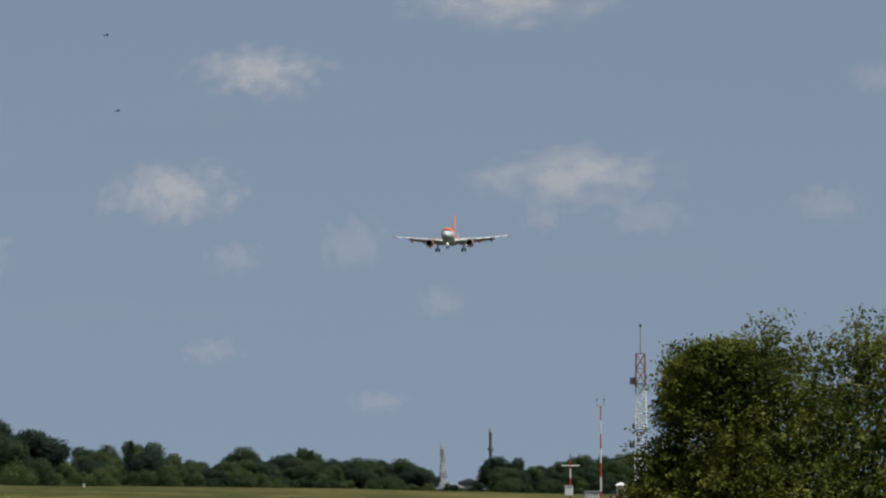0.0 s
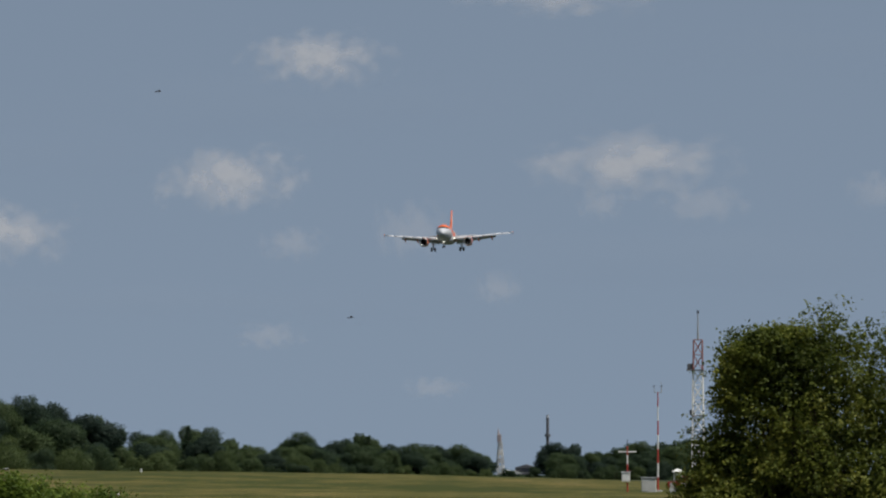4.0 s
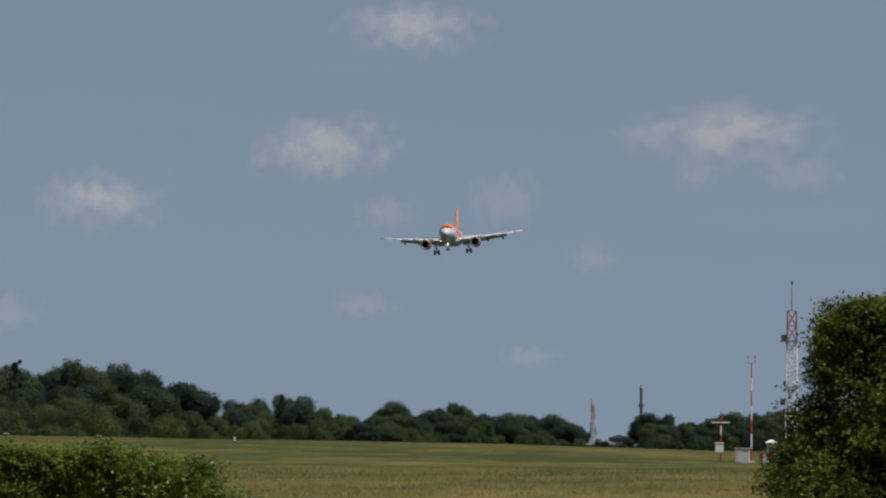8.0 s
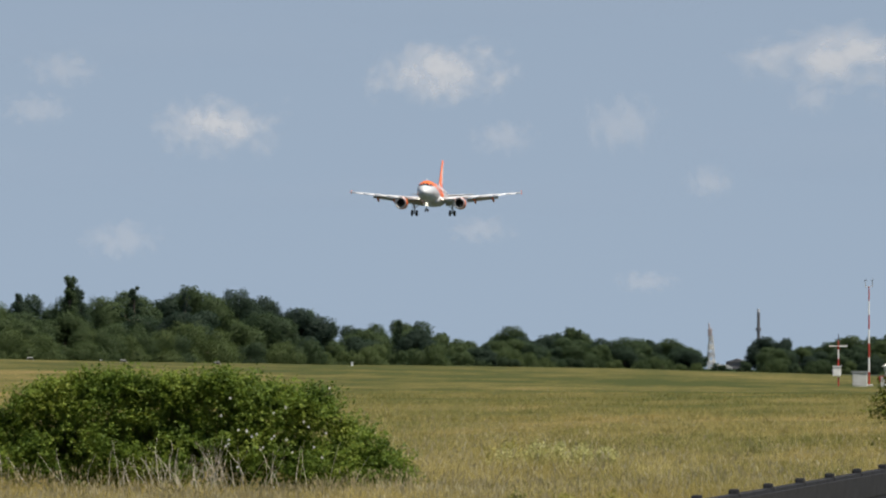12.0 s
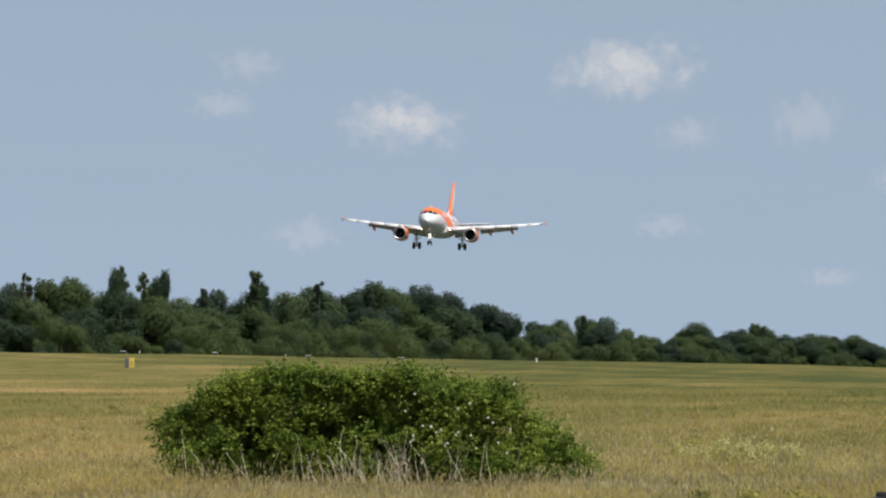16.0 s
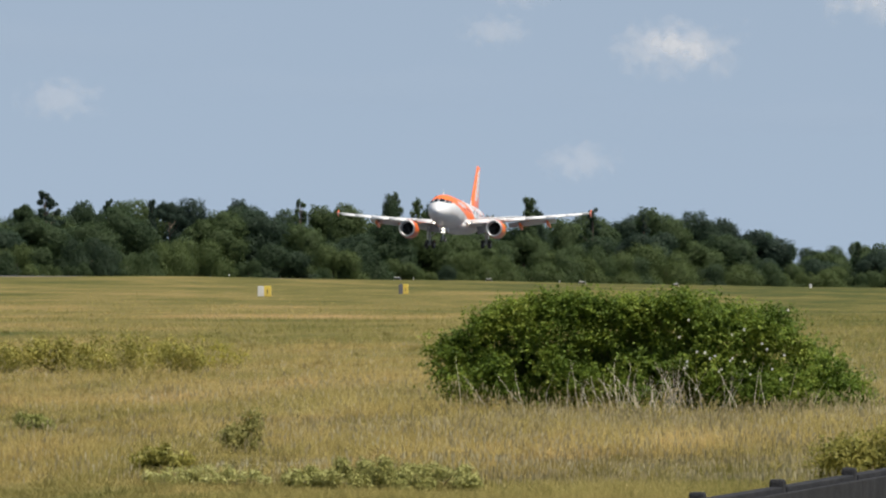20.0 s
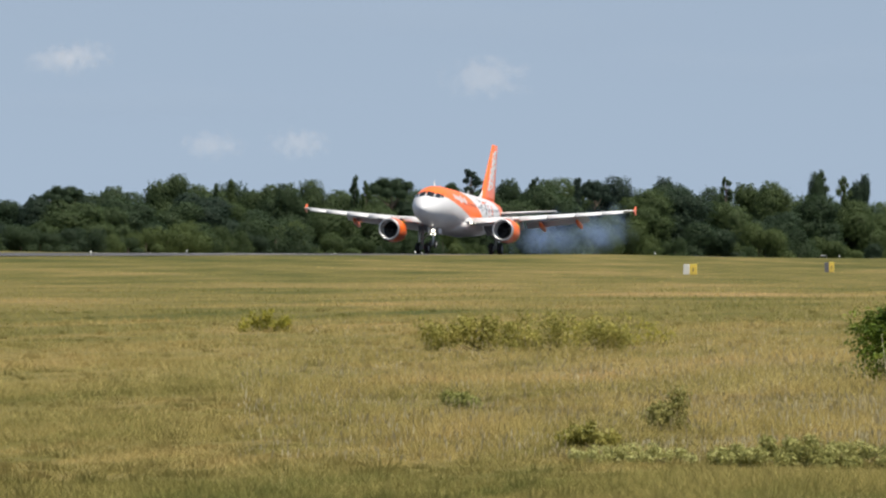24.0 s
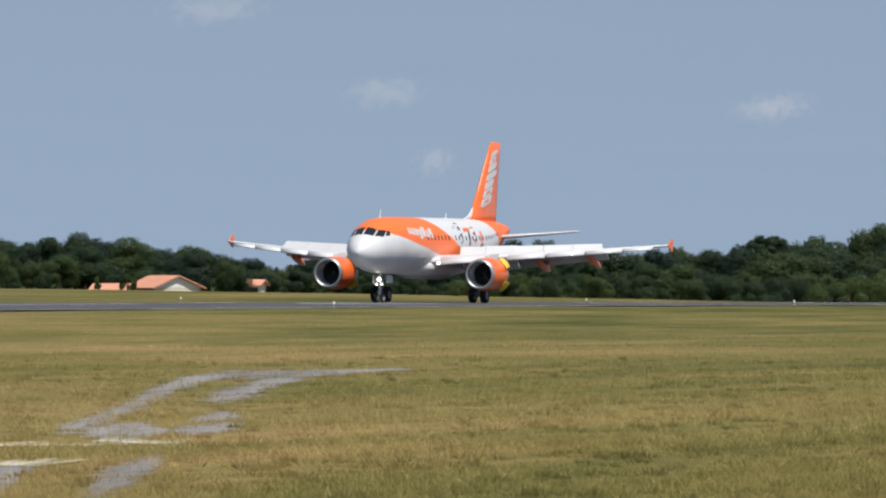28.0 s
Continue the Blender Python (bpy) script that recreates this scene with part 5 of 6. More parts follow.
        for k in range(4):
            a = math.pi / 4 + k * math.pi / 2
            bm = bmesh.new()
            arc = [bm.verts.new((1.16 * math.sin(t), y, 1.16 * (math.cos(t) - 1))) for y in (0.0, 0.42) for t in (-0.4, -0.2, 0, 0.2, 0.4)]
            inn = [bm.verts.new((1.06 * math.sin(t), y, 1.06 * math.cos(t) - 1.16)) for y in (0.0, 0.42) for t in (-0.4, -0.2, 0, 0.2, 0.4)]
            for i in range(4):
                bm.faces.new((arc[i], arc[i + 1], arc[i + 6], arc[i + 5])), bm.faces.new((inn[i], inn[i + 5], inn[i + 6], inn[i + 1]))
            for p in ((0, 5), (4, 9)):
                bm.faces.new((arc[p[0]], arc[p[1]], inn[p[1]], inn[p[0]]))
            bm.faces.new(arc[0:5] + inn[0:5][::-1]), bm.faces.new(arc[5:10][::-1] + inn[5:10])
            bmesh.ops.recalc_face_normals(bm, faces=bm.faces)
            me_door = part("reverser_door", bm, REVERSER, plane, "yellow pivoting reverser door")
            part("door_liner", box(0.74, 0.34, 0.03, (0, 0.23, -0.20), 0.01), WING_GREY, me_door, "pale grey door lining")
            for o in (-0.26, 0.26):
                part("door_rib", box(0.04, 0.36, 0.10, (o, 0.22, -0.28), 0.01), DARK, me_door)
            part("actuator", rod((0.05, 0.30, -0.22), (0.05, 0.02, -0.44), 0.03, n=6), STRUT, me_door)
            hinge = Matrix.Translation((ex + 1.16 * math.sin(a), -3.3, ez + 1.16 * math.cos(a))) @ Matrix.Rotation(a, 4, "Y")
            doors.append((me_door, hinge))
        # main leg
        gx = side * 3.8
        leg = part("main_leg", rod((gx, 0.0, 0.6), (gx, -0.1, 2.6), 0.13, 0.16, 12), STRUT, plane, "grey main landing gear leg")
        legs.append(leg)
        part("side_stay", rod((gx, 0, 1.5), (gx - side * 1.3, 0.1, 2.6), 0.07, n=8), STRUT, leg)
        part("torque_link", rod((gx, 0.15, 0.75), (gx, 0.42, 1.15), 0.05, n=6), STRUT, leg)
        part("axle", rod((gx - 0.55, 0, 0.58), (gx + 0.55, 0, 0.58), 0.09, n=10), STRUT, leg)
        part("leg_door", box(0.05, 0.9, 1.4, (gx + side * 0.32, -0.1, 1.2), 0.02), WHITE, leg)
        for o in (-0.46, 0.46):
            wheel(leg, (gx + o, 0, 0.58), 0.58, 0.42)
        # tailplane
        st = [(side * x, float(np.interp(x, [0.4, 6.2], [12.1, 15.3])), float(np.interp(x, [0.4, 6.2], [3.7, 1.35])), 4.5 + 0.095 * x) for x in (0.4, 2.5, 4.5, 6.1, 6.25)]
        part("tailplane", surface(st, 0.1), WHITE, plane, "", True)
        # root landing light under the wing
        part("wing_light", lathe([(-4.98, 0.01), (-4.97, 0.10), (-4.85, 0.12)], (side * 2.35, 2.62), 12), LAMP, plane, "lit landing lamp")
    # fin and its lettering
    rings = []
    for z, le, c in ((5.6, 7.6, 7.3), (6.2, 9.0, 6.0), (8.4, 10.8, 4.5), (10.7, 12.7, 3.0), (11.75, 13.55, 2.4)):
        rings.append([(pz, le + py, z) for py, pz in foil(c, 0.095)])
    fin = part("fin", loft(rings), ORANGE_PAINT, plane, "orange tail fin", True)
    fillet = [[(pz, le + py, z) for py, pz in foil(c, 0.06)] for z, le, c in ((5.75, 6.2, 5.5), (6.15, 8.3, 3.2), (7.0, 9.85, 1.4))]
    part("fin_root", loft(fillet), WHITE, fin, "white fin root fillet", True)
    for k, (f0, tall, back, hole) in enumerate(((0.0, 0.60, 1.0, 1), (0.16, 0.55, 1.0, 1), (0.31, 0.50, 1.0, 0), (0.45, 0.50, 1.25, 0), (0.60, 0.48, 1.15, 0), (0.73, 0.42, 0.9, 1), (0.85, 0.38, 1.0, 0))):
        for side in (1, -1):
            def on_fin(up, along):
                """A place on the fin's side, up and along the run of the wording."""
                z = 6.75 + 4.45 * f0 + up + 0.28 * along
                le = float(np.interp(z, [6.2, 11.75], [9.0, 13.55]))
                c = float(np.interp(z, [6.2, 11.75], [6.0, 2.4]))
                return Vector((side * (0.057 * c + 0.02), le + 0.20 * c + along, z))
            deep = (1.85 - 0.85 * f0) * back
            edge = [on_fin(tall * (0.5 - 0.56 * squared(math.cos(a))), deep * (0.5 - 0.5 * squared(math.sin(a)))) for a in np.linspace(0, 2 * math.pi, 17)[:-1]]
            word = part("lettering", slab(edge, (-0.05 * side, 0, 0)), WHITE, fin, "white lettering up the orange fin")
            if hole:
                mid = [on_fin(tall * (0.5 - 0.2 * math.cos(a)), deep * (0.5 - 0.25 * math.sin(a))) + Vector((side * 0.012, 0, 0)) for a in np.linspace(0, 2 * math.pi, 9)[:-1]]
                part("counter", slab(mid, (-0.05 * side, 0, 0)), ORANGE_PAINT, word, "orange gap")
    # nose leg
    leg = part("nose_leg", rod((0, -11.05, 0.4), (0, -10.9, 2.2), 0.09, 0.12, 10), STRUT, plane, "grey nose landing gear leg")
    part("axle", rod((-0.32, -11.05, 0.39), (0.32, -11.05, 0.39), 0.06, n=8), STRUT, leg)
    part("drag_stay", rod((0, -11.0, 1.2), (0, -9.4, 2.1), 0.06, n=8), STRUT, leg)
    for o in (-0.25, 0.25):
        wheel(leg, (o, -11.05, 0.38), 0.38, 0.22)
        part("bay_door", box(0.04, 1.3, 0.55, (o * 2.1, -10.4, 1.45), 0.015), WHITE, leg)
    part("taxi_light", lathe([(-11.24, 0.01), (-11.22, 0.14), (-11.1, 0.15)], (0.0, 1.72), 12), LAMP, leg, "lit nose lamp")
    for o in (-0.2, 0.2):
        part("turnoff_light", lathe([(-11.2, 0.01), (-11.18, 0.07), (-11.1, 0.08)], (o, 1.36), 10), LAMP, leg, "lit nose lamp")
    legs.append(leg)
    return plane, spoilers, doors, legs, wings


# ---------------------------------------------------------------- masts, instruments, signs, fence, houses
def banded_pole(parent, h, r0, r1, bands):
    for k in range(bands):
        a, b = h * k / bands, h * (k + 1) / bands
        ra, rb = r0 + (r1 - r0) * k / bands, r0 + (r1 - r0) * (k + 1) / bands
        part("pole_section", rod((0, 0, a), (0, 0, b), ra, rb, 10), PAINT_RED if (k + bands) % 2 else PAINT_WHITE, parent)


def make_instruments():
    d = 706.0
    m = thing("wind_mast", "tall red and white banded wind mast with an anemometer", "mast", place(1182, d))
    banded_pole(m, 9.4, 0.10, 0.05, 7)
    part("cross_arm", rod((-0.38, 0, 9.4), (0.38, 0, 9.4), 0.03), GALV, m)
    for s in (-0.34, 0.34):
        v = part("sensor", rod((s, 0, 9.4), (s, 0, 10.0), 0.03, 0.02), GALV, m)
        part("cup", rod((s - 0.09, 0, 9.95), (s + 0.09, 0, 10.03), 0.05, 0.04), DARK, v)
    part("spike", rod((0.3, 0, 9.4), (0.3, 0, 10.4), 0.02, 0.01), GALV, m)
    part("foot", box(0.7, 0.7, 0.25, (0, 0, -0.1), 0.04), CABINET, m)
    m = thing("weather_mast", "short banded mast with a white instrument box and cross arm", "mast", place(1128, d * 0.99))
    banded_pole(m, 4.3, 0.08, 0.06, 5)
    part("cross_arm", rod((-0.85, 0, 3.75), (0.85, 0, 3.75), 0.05), PAINT_WHITE, m)
    part("tip", rod((0, 0, 4.3), (0, 0, 4.9), 0.05, 0.03), DARK, m)
    b = part("instrument_box", box(0.75, 0.5, 0.85, (-0.12, -0.3, 0.95), 0.04), PAINT_WHITE, m, "white instrument box")
    part("lid", box(0.85, 0.6, 0.08, (-0.12, -0.3, 1.8), 0.02), PAINT_WHITE, b)
    c = thing("equipment_cabinet", "pale grey equipment cabinet beside a banded mast", "cabinet", place(1166, d * 0.99))
    part("body", box(1.35, 0.9, 1.4, (0, 0, -0.1), 0.04), CABINET, c)
    part("roof", box(1.5, 1.05, 0.1, (0, 0, 1.3), 0.03), GALV, c)
    part("door", box(0.6, 0.03, 1.1, (-0.3, -0.46, 0.1), 0.01), CABINET, c)
    s = thing("weather_screen", "white louvred weather screen on legs", "weather screen", place(1217, d * 0.985))
    for x in (-0.3, 0.3):
        for y in (-0.25, 0.25):
            part("leg", box(0.08, 0.08, 1.3, (x, y, -0.1)), PAINT_WHITE, s)
    for k in range(6):
        part("louvre", box(0.80, 0.70, 0.09, (0, 0, 1.2 + 0.12 * k), 0.03), PAINT_WHITE, s)
    part("roof", loft([[(-0.55, -0.5, 1.95), (0.55, -0.5, 1.95), (0.55, 0.5, 1.95), (-0.55, 0.5, 1.95)], [(-0.12, -0.1, 2.22), (0.12, -0.1, 2.22), (0.12, 0.1, 2.22), (-0.12, 0.1, 2.22)]]), PAINT_WHITE, s)
    for k, u in enumerate((1206, 1229)):
        b = thing("concrete_post", "short pale concrete post in the grass", "post", place(u, d * 0.975), "concrete posts")
        part("shaft", box(0.32, 0.32, 0.95, (0, 0, -0.1), 0.05), CABINET, b)
        part("cap", box(0.38, 0.38, 0.08, (0, 0, 0.85), 0.03), CABINET, b)
    # red service vehicle half hidden by the tree
    v = thing("service_car", "low red airfield service car parked by the masts", "car", place(1243, d * 1.01, 0, 90 - 8))
    prof = [(-2.3, 0.35), (-2.3, 0.75), (-1.2, 0.9), (-0.6, 1.4), (1.2, 1.42), (1.6, 0.95), (2.3, 0.9), (2.3, 0.35)]
    part("body", loft([[(x, y, z) for y, z in prof] for x in (-0.95, 0.95)]), PAINT_RED, v, "red bodywork")
    part("windscreen", box(1.6, 0.05, 0.4, (0, -1.0, 0.95), 0.01), GLASS, v)
    for x in (-0.85, 0.85):
        for y in (-1.7, 1.7):
            wheel(v, (x, y, 0.32), 0.32, 0.22)
    # lattice tower
    t = thing("lattice_tower", "white and red lattice antenna tower", "tower", place(1253, 725))
    H, w0, w1 = 14.6, 0.62, 0.42
    for k in range(10):
        a, b = H * k / 10, H * (k + 1) / 10
        m_ = TOWER_RED if k >= 8 else PAINT_WHITE
        bm = bmesh.new()
        wa, wb = w0 + (w1 - w0) * k / 10, w0 + (w1 - w0) * (k + 1) / 10
        cs = ((-1, -1), (1, -1), (1, 1), (-1, 1))
        for i, (p, q) in enumerate(cs):
            rod((p * wa, q * wa, a), (p * wb, q * wb, b), 0.06, n=6, bm=bm)
            p2, q2 = cs[(i + 1) % 4]
            rod((p * wa, q * wa, a), (p2 * wb, q2 * wb, b), 0.035, n=5, bm=bm)
            rod((p2 * wa, q2 * wa, a), (p * wb, q * wb, b), 0.035, n=5, bm=bm)
            rod((p * wb, q * wb, b), (p2 * wb, q2 * wb, b), 0.035, n=5, bm=bm)
        part("tower_section", bm, m_, t)
    part("platform", box(1.7, 1.5, 0.12, (-0.25, 0, 11.6), 0.03), STEEL_DARK, t)
    part("dish", box(0.55, 0.35, 0.6, (-0.75, -0.2, 11.7), 0.1), STEEL_DARK, t)
    part("platform", box(1.3, 1.3, 0.1, (0, 0, 7.2), 0.03), STEEL_DARK, t)
    part("dish", box(0.4, 0.3, 0.5, (-0.6, -0.3, 7.3), 0.1), STEEL_DARK, t)
    part("aerial", rod((0, 0, 14.6), (0, 0, 17.2), 0.10, 0.05), GALV, t)
    part("lamp", rod((0, 0, 17.2), (0, 0, 17.45), 0.12, 0.1), DARK, t)
    # far chimney, far lattice mast, pole at the wood's end, low sheds
    c = thing("far_chimney", "slim dark steel chimney far beyond the field", "chimney", place(987, 3200))
    part("shaft", rod((0, 0, -3), (0, 0, 27.0), 0.8, 0.62, 14), STEEL_DARK, c)
    for z in (12, 19):
        part("collar", rod((0, 0, z), (0, 0, z + 1.2), 1.25, n=14), STEEL_DARK, c)
    part("tip", rod((0, 0, 27.0), (0, 0, 28.5), 0.7, 0.5, 12), GALV, c)
    c = thing("far_pylon", "hazy red and white broadcasting mast far off", "mast", place(903, 3200))
    for k in range(5):
        a, b = 17.0 * k / 5, 17.0 * (k + 1) / 5
        ra, rb = 2.3 - 0.32 * k, 2.3 - 0.32 * (k + 1)
        bm = bmesh.new()
        for i in range(6):
            t0, t1 = i * math.pi / 3, (i + 1) * math.pi / 3
            p, q = (ra * math.cos(t0), ra * math.sin(t0), a), (rb * math.cos(t0), rb * math.sin(t0), b)
            rod(p, q, 0.2, n=5, bm=bm)
            rod(p, (rb * math.cos(t1), rb * math.sin(t1), b), 0.14, n=4, bm=bm)
            rod((ra * math.cos(t1), ra * math.sin(t1), a), q, 0.14, n=4, bm=bm)
        part("section", bm, CABINET if k % 2 else STRUT, c)
    part("top_panel", box(1.8, 1.4, 3.4, (-0.4, 0, 16.5), 0.3), GREYED_RED, c, "greyish red top panel")
    part("spike", rod((-0.6, 0, 19.8), (-1.0, 0, 22.5), 0.45, 0.1), GREYED_RED, c)
    p = thing("far_pole", "pale concrete pole at the end of the wood", "pole", place(207, 1640))
    part("shaft", rod((0, 0, 0), (0, 0, 12.4), 0.13, 0.10, 10), STEEL_DARK, p)
    part("head", box(0.6, 0.4, 0.5, (0.1, 0, 12.2), 0.05), STEEL_DARK, p)
    for u, w, hgt, m_, roof in ((915, 4, 2.2, STUCCO, CABINET), (950, 6, 3.6, STEEL_DARK, STEEL_DARK), (930, 4, 2.0, CABINET, CABINET)):
        s = thing("far_shed", "small pale industrial shed far across the field", "shed", place(u, 2100, 3.0))
        part("wall", box(w, 6, hgt, (0, 0, -3)), m_, s)
        part("roof", loft([[(-w / 2 - 0.3, y, hgt - 3), (w / 2 + 0.3, y, hgt - 3), (0, y, hgt - 2)] for y in (-3.3, 3.3)]), roof, s)


def make_light_units():
    """The low landing-path light units at the runway's edge."""
    for u in (-463, -301, -136, 29):
        x, y = at_bearing(u, 780.0)
        p = thing("light_unit", "low dark runway light unit with a white hood", "runway light", pose(x, y, height(x, y), 0, 0, 10), "landing path lights")
        part("body", box(0.62, 0.5, 0.17, (0, 0, 0.10), 0.04), DARK, p)
        part("hood", box(0.62, 0.55, 0.05, (0, 0, 0.27), 0.015), PAINT_WHITE, p)
        for s in (-0.35, 0.35):
            part("leg", box(0.06, 0.06, 0.2, (s, 0, -0.05)), STRUT, p)
    b = thing("concrete_post", "short pale marker post on the field's crest", "post", place(268, 820), "concrete posts")
    part("shaft", box(0.22, 0.22, 0.45, (0, 0, -0.1), 0.04), PAINT_WHITE, b)
    part("cap", box(0.28, 0.28, 0.06, (0, 0, 0.35), 0.02), PAINT_WHITE, b)


def make_signs():
    for u, v, wide, tall, white in SIGNS:
        d = meet(u, v)
        x, y = at_bearing(u, d)
        z = EYE - v * d / FAR
        w, h = wide * d / FAR, tall * d / FAR
        s = thing("runway_sign", "small white and yellow airfield marker box in the grass", "sign", pose(x, y, z, 0, 0, 10), "airfield marker boxes")
        part("case", box(w * 0.46, 0.5, h, (-w * 0.27, 0, 0), 0.03), CABINET if white else STEEL_DARK, s)
        f = part("yellow_face", box(w * 0.54, 0.46, h * 1.04, (w * 0.23, 0, 0), 0.03), YELLOW, s, "yellow panel")
        part("symbol_bar", box(w * 0.06, 0.02, h * 0.36, (w * 0.23, -0.25, h * 0.3)), DARK, f)
        for k in (-0.3, 0.3):
            part("foot", box(0.06, 0.3, 1.0, (k * w, 0, -0.95)), STRUT, s)


def make_fence():
    fence = thing("fence", "black stained post and board fence along the meadow", "fence")
    posts = [FENCE_A + (FENCE_B - FENCE_A) * (k / 14.0) for k in range(-6, 16)]
    d = (FENCE_B - FENCE_A).normalized()
    turn = math.degrees(math.atan2(d.y, d.x))
    for p in posts:
        z = height(p.x, p.y)
        top = FENCE_TOP
        q = part("post", box(0.10, 0.10, top + 0.40 - z, (0, 0, 0), 0.02), FENCE_BLACK, fence)
        q.matrix_basis = pose(p.x, p.y, z - 0.3, 0, 0, turn)
    for a, b in zip(posts, posts[1:]):
        m = (a + b) / 2
        ln = (b - a).length
        for k in range(5):
            q = part("board", box(ln, 0.035, 0.25, (0, 0, 0), 0.008), FENCE_BLACK, fence)
            q.matrix_basis = pose(m.x, m.y, FENCE_TOP - 0.235 * (k + 1), 0, 0, turn) @ Matrix.Translation((0, -0.07 if k % 2 else -0.078, 0))
        q = part("top_rail", box(ln - 0.17, 0.10, 0.05, (0, 0, 0), 0.01), FENCE_BLACK, fence)
        q.matrix_basis = pose(m.x, m.y, FENCE_TOP, 0, 0, turn)


def make_debris():
    t = thing("broken_timber", "pale broken timber lying in the weeds", "timber", place(600, 97.0))
    part("plank", box(0.24, 0.10, 0.06, (0, 0, 0.34), 0.01, pose(0.05, 0, 0.0, 0, 32, 10)), TWIG, t)
    part("plank", box(0.18, 0.10, 0.05, (-0.25, -0.1, 0.14), 0.01, pose(0, 0, 0.0, 0, 28, -12)), TWIG, t)


def make_house(u, dist, w, dpt, wall_h, roof_h, turn, label, sunk=0.0):
    h = thing("house", label, "house", place(u, dist, -sunk, turn))
    part("wall", box(w, dpt, wall_h + 0.5, (0, 0, -0.5)), STUCCO, h)
    e = 0.5
    part("roof", loft([[(x, -dpt / 2 - e, wall_h), (x, 0, wall_h + roof_h), (x, dpt / 2 + e, wall_h), (x, dpt / 2 + e, wall_h - 0.15), (x, 0, wall_h + roof_h - 0.15), (x, -dpt / 2 - e, wall_h - 0.15)] for x in (-w / 2 - e, w / 2 + e)]), TILE, h, "orange tiled roof")
    part("gable", loft([[(s * w / 2 + o, -dpt / 2, wall_h), (s * w / 2 + o, 0, wall_h + roof_h - 0.1), (s * w / 2 + o, dpt / 2, wall_h)] for s in (1,) for o in (-0.1, 0.03)]), PAINT_WHITE, h)
    for k in range(3):
        x = -w * 0.32 + k * w * 0.3
        wd = part("window", box(0.8, 0.06, wall_h * 0.45, (x, -dpt / 2 - 0.02, wall_h * 0.35), 0.01), GLASS, h)
        part("sill", box(1.0, 0.12, 0.06, (x, -dpt / 2 - 0.06, wall_h * 0.3)), PAINT_WHITE, wd)


def make_houses():
    make_house(-2872, 900, 6.2, 6.5, 1.8, 1.5, -38, "low house with an orange tiled roof and white gable", 1.4)
    make_house(-2965, 890, 3.6, 5.0, 1.3, 0.8, 10, "small outbuilding with a pale orange tiled roof", 1.25)
    make_house(-2712, 910, 1.7, 4.5, 1.8, 0.7, 8, "small cream house with an orange tiled roof", 0.9)
    make_house(-3180, 980, 4.0, 4.0, 4.6, 0.8, 8, "pale roofed house among trees")


# ---------------------------------------------------------------- clouds, birds, smoke
def vapour_sheet(name, material, u):
    """A bulged sheet two units across, for one soft puff."""
    n = 13
    g = np.linspace(-1, 1, n)
    gx, gz = np.meshgrid(g, g)
    gy = 0.02 * (gx ** 2 + gz ** 2) + 0.005 * np.sin(gx * 5 + u)
    idx = np.arange(n * n).reshape(n, n)
    f = np.stack([idx[:-1, :-1], idx[:-1, 1:], idx[1:, 1:], idx[1:, :-1]], -1).reshape(-1, 4)
    return mesh_of(name, np.stack([gx, gy, gz], -1), f, material, True)


def make_clouds():
    rng = np.random.default_rng(3)
    for u, v, w, h in CLOUDS:
        d = 4300 + 300 * rng.random()
        x, y = at_bearing(u, d)
        c = tagged(new("cloud", vapour_sheet("cloud", CLOUD if w > 90 else WISP, u)), "small soft fair-weather cumulus cloud, greyish white", "cloud", "fair-weather clouds")
        sx, sz = w * d / FAR * 1.35, h * d / FAR * 1.45
        c.matrix_basis = pose(x, y, EYE + v * d / FAR, -28, 0, math.degrees(bearing(u))) @ Matrix.Diagonal((sx, sx, sz * 1.12, 1))
        c.visible_shadow = False
    for u, v, w, h in VEILS:
        d = 4700.0
        x, y = at_bearing(u, d)
        c = tagged(new("cloud_veil", vapour_sheet("cloud_veil", VEIL, u)), "faint streak of thin high cloud", "cloud", "thin cloud streaks")
        c.matrix_basis = pose(x, y, EYE + v * d / FAR, 0, 0, math.degrees(bearing(u))) @ Matrix.Diagonal((w * d / FAR, w * d / FAR, h * d / FAR, 1))
        c.visible_shadow = False


def make_bird():
    b = thing("bird", "small dark bird on the wing", "bird", group="birds crossing the sky")
    b.scale = (0.6, 0.6, 0.6)
    rings = [[(x, r * math.cos(k * 1.0472), r * math.sin(k * 1.0472)) for k in range(6)] for x, r in ((0.11, 0.008), (0.08, 0.028), (0.0, 0.038), (-0.08, 0.022), (-0.15, 0.006))]
    part("body", loft(rings), BIRD, b)
    for s in (-1, 1):
        part("wing", slab([(0.05, s * 0.02, 0.02), (0.0, s * 0.16, 0.10), (-0.06, s * 0.30, 0.09), (-0.05, s * 0.02, 0.02)]), BIRD, b)
    part("tail", slab([(-0.12, 0.015, 0.01), (-0.24, 0.05, 0.01), (-0.24, -0.05, 0.01), (-0.12, -0.015, 0.01)]), BIRD, b)
    return b


def make_smoke_puff(size):
    ob = tagged(new("smoke_puff", vapour_sheet("smoke_puff", SMOKE, size * 9)), "thin blue-white puff of tyre smoke over the runway", "smoke", "touchdown smoke")
    ob.scale = (size * 1.35, size, size * 1.25)
    ob.visible_shadow = False
    return ob


# ---------------------------------------------------------------- build
make_ground()
make_runway()
make_track()
make_woods()
make_bramble()
make_big_tree()
make_small_plants()
make_grass()
make_instruments()
make_signs()
make_light_units()
make_fence()
make_debris()
make_houses()
make_clouds()
PLANE, SPOILERS, DOORS, LEGS, WINGS = make_airliner()


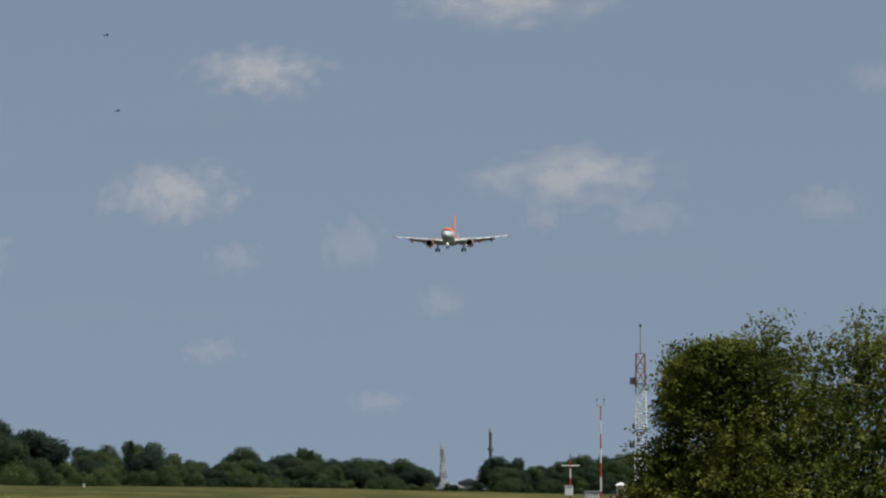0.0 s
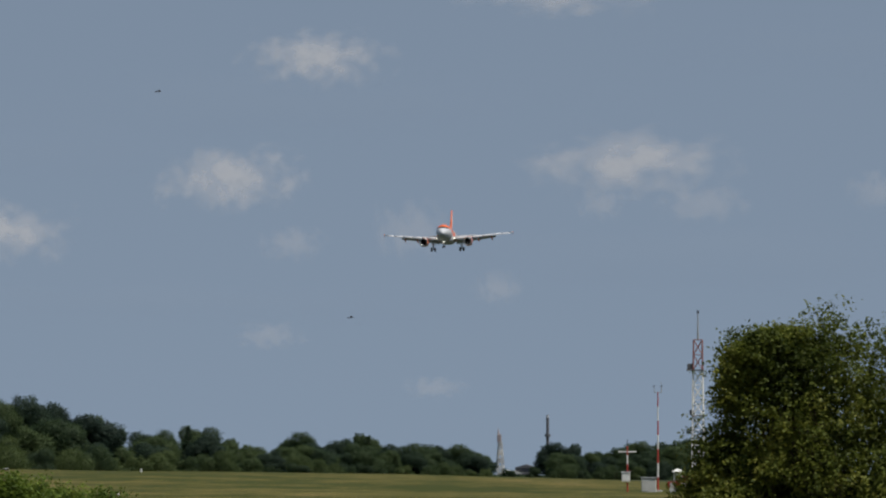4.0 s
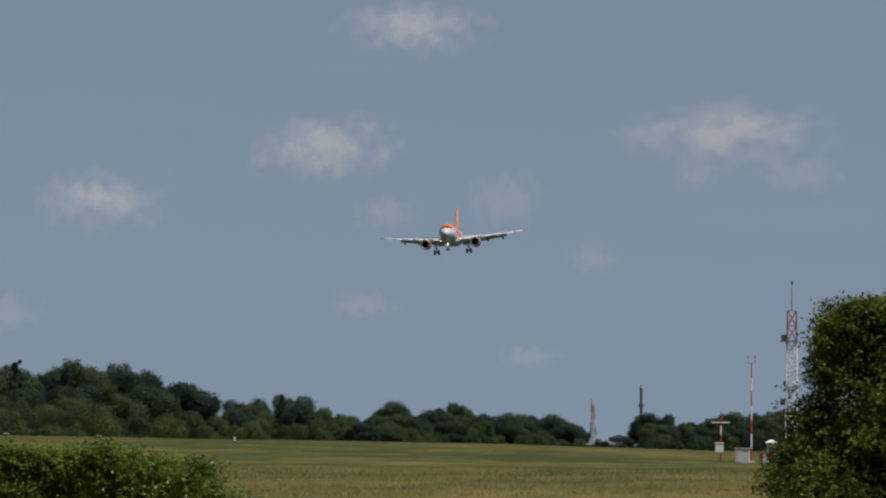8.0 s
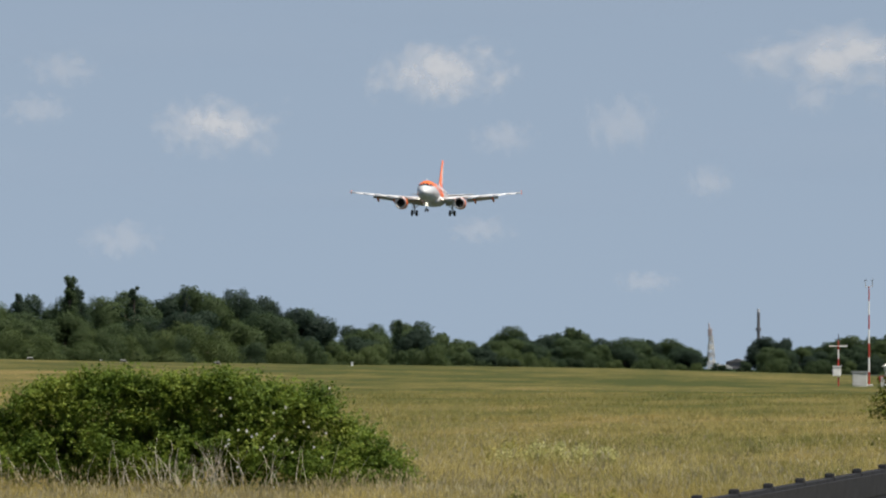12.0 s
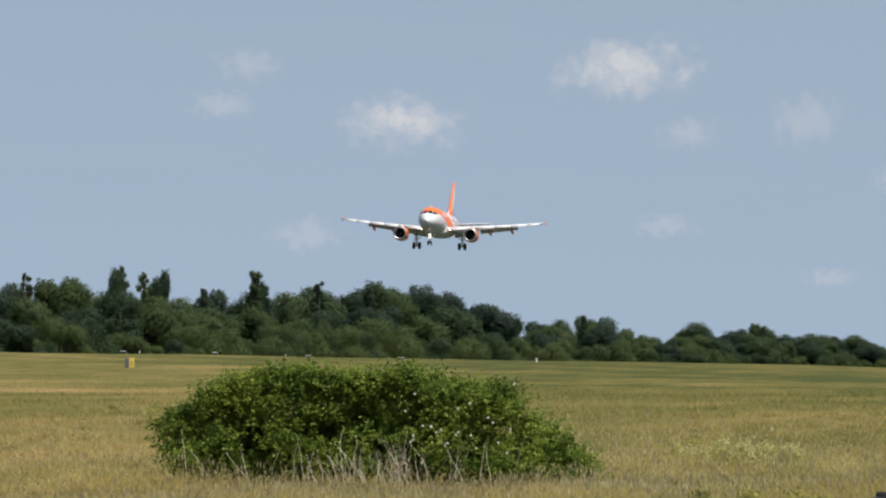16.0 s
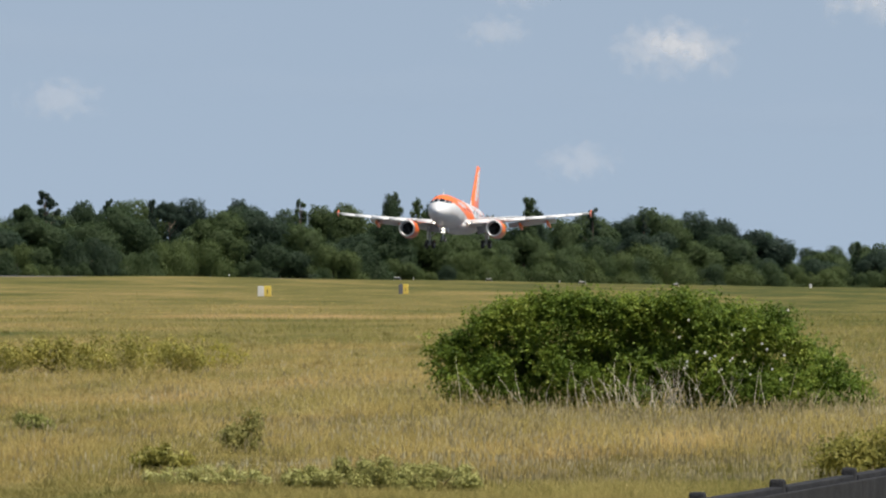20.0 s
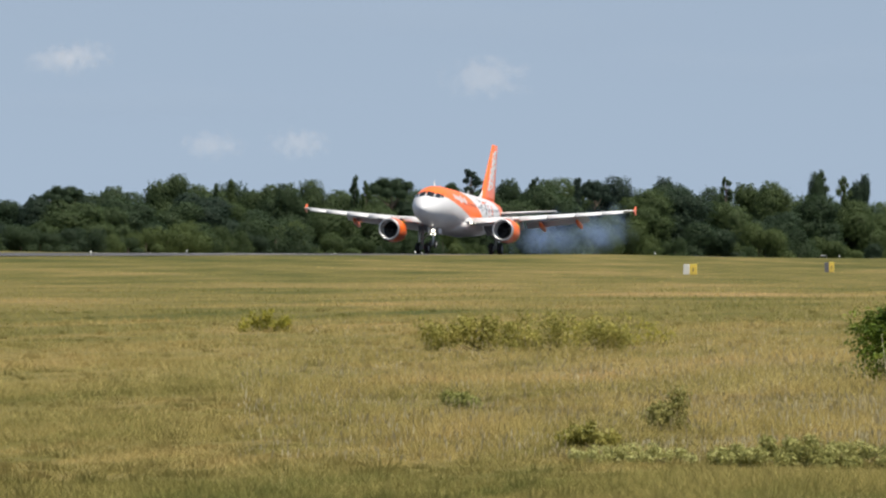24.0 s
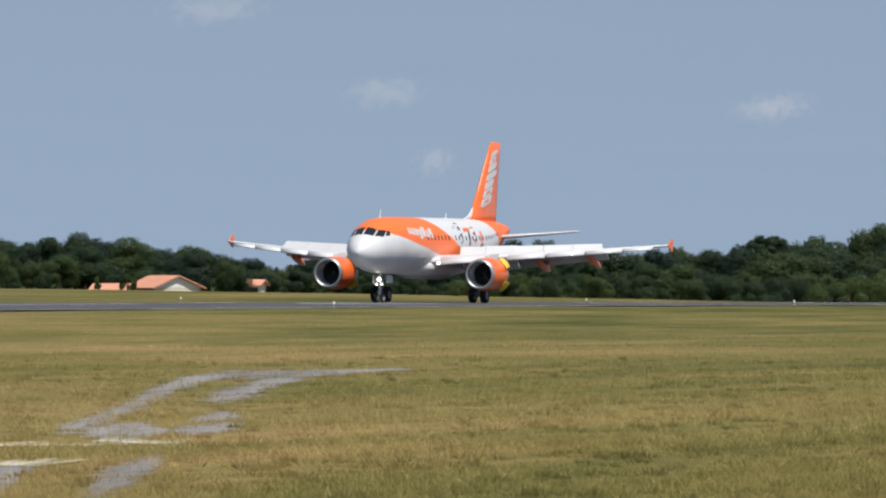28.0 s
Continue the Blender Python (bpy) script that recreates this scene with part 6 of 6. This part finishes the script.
def motions():
    rows = []
    for t, y, z, pitch, bank in FLIGHT:
        k = float(np.interp(t, [0, 14, 18, 23, 25, 26, 27, 28], [1.0, 1.0, 0.988, 0.98, 0.978, 0.98, 0.986, 1.0]))
        y -= float(np.interp(t, [0, 18, 23, 24, 28], [0.0, 0.7, 1.8, 1.2, 1.0]))
        bank += float(np.interp(t, [0, 16, 18, 22.5, 24, 25, 28], [0, 0, -0.5, -0.2, -0.4, -0.9, -0.6]))
        rows.append((t, pose(RUNWAY_X * k, y * k, EYE + (z - EYE) * k, -pitch, -bank, 0)))
    walk(PLANE, rows)
    for ob, base in SPOILERS:
        up = base @ Matrix.Rotation(radians(42), 4, "X")
        walk(ob, [(0, base), (24.6, base), (25.7, up), (28, up)])
    for wing, side in WINGS:
        root = Vector((side * 1.9, 0, 2.75))
        flexed = Matrix.Translation(root) @ Matrix.Rotation(radians(-2.0 * side), 4, "Y") @ Matrix.Translation(-root)
        walk(wing, [(0, flexed), (23.2, flexed), (25.6, Matrix()), (28, Matrix())])
    for leg in LEGS:
        walk(leg, [(0, pose(0, 0, -0.42)), (22.9, pose(0, 0, -0.42)), (23.6, pose(0, 0, -0.30)), (28, pose(0, 0, -0.30))])
    for ob, hinge in DOORS:
        base = hinge @ Matrix.Translation((0, 0.0, 0))
        out = hinge @ Matrix.Translation((0, 0.3, 0.0)) @ Matrix.Rotation(radians(30), 4, "X")
        walk(ob, [(0, base), (24.0, base), (24.9, out), (28, out)])
    for rows in BIRDS:
        b = make_bird()
        keys = []
        for t, u, v in rows:
            x, y = at_bearing(u, 270.0)
            keys.append((t, pose(x, y, EYE + v * 270.0 / FAR, 0, 0, 5)))
        first, last = keys[0], keys[-1]
        if first[0] > 0:
            keys.insert(0, (0.0, first[1]))
        if last[0] < 28:
            keys.append((28.0, last[1]))
        walk(b, keys)
    rng = np.random.default_rng(9)
    for k in range(7):
        size = 1.5 + 1.0 * rng.random()
        puff = make_smoke_puff(size)
        x0 = RUNWAY_X + 5.0 * (rng.random() - 0.5)
        y0 = 813 - 4.0 * k + rng.normal() * 2
        start = 22.75 + 0.1 * k
        z0 = runway_z(x0, y0)
        low = pose(x0, y0, z0 - size - 0.6)
        dx, dz = -1.0 + 2.4 * rng.random(), 0.4 + 3.0 * rng.random()
        walk(puff, [(0, low), (start, low), (start + 0.22, pose(x0 + 0.3, y0 - 1, z0 + size * 0.55)), (start + 1.4, pose(x0 + dx * 0.5, y0 + 2 + rng.normal(), z0 + size * 0.6 + dz * 0.6)),
                    (28, pose(x0 + dx * 1.6, y0 + 6 + 2 * rng.normal(), z0 + size * 0.6 + dz * 1.6))])


motions()
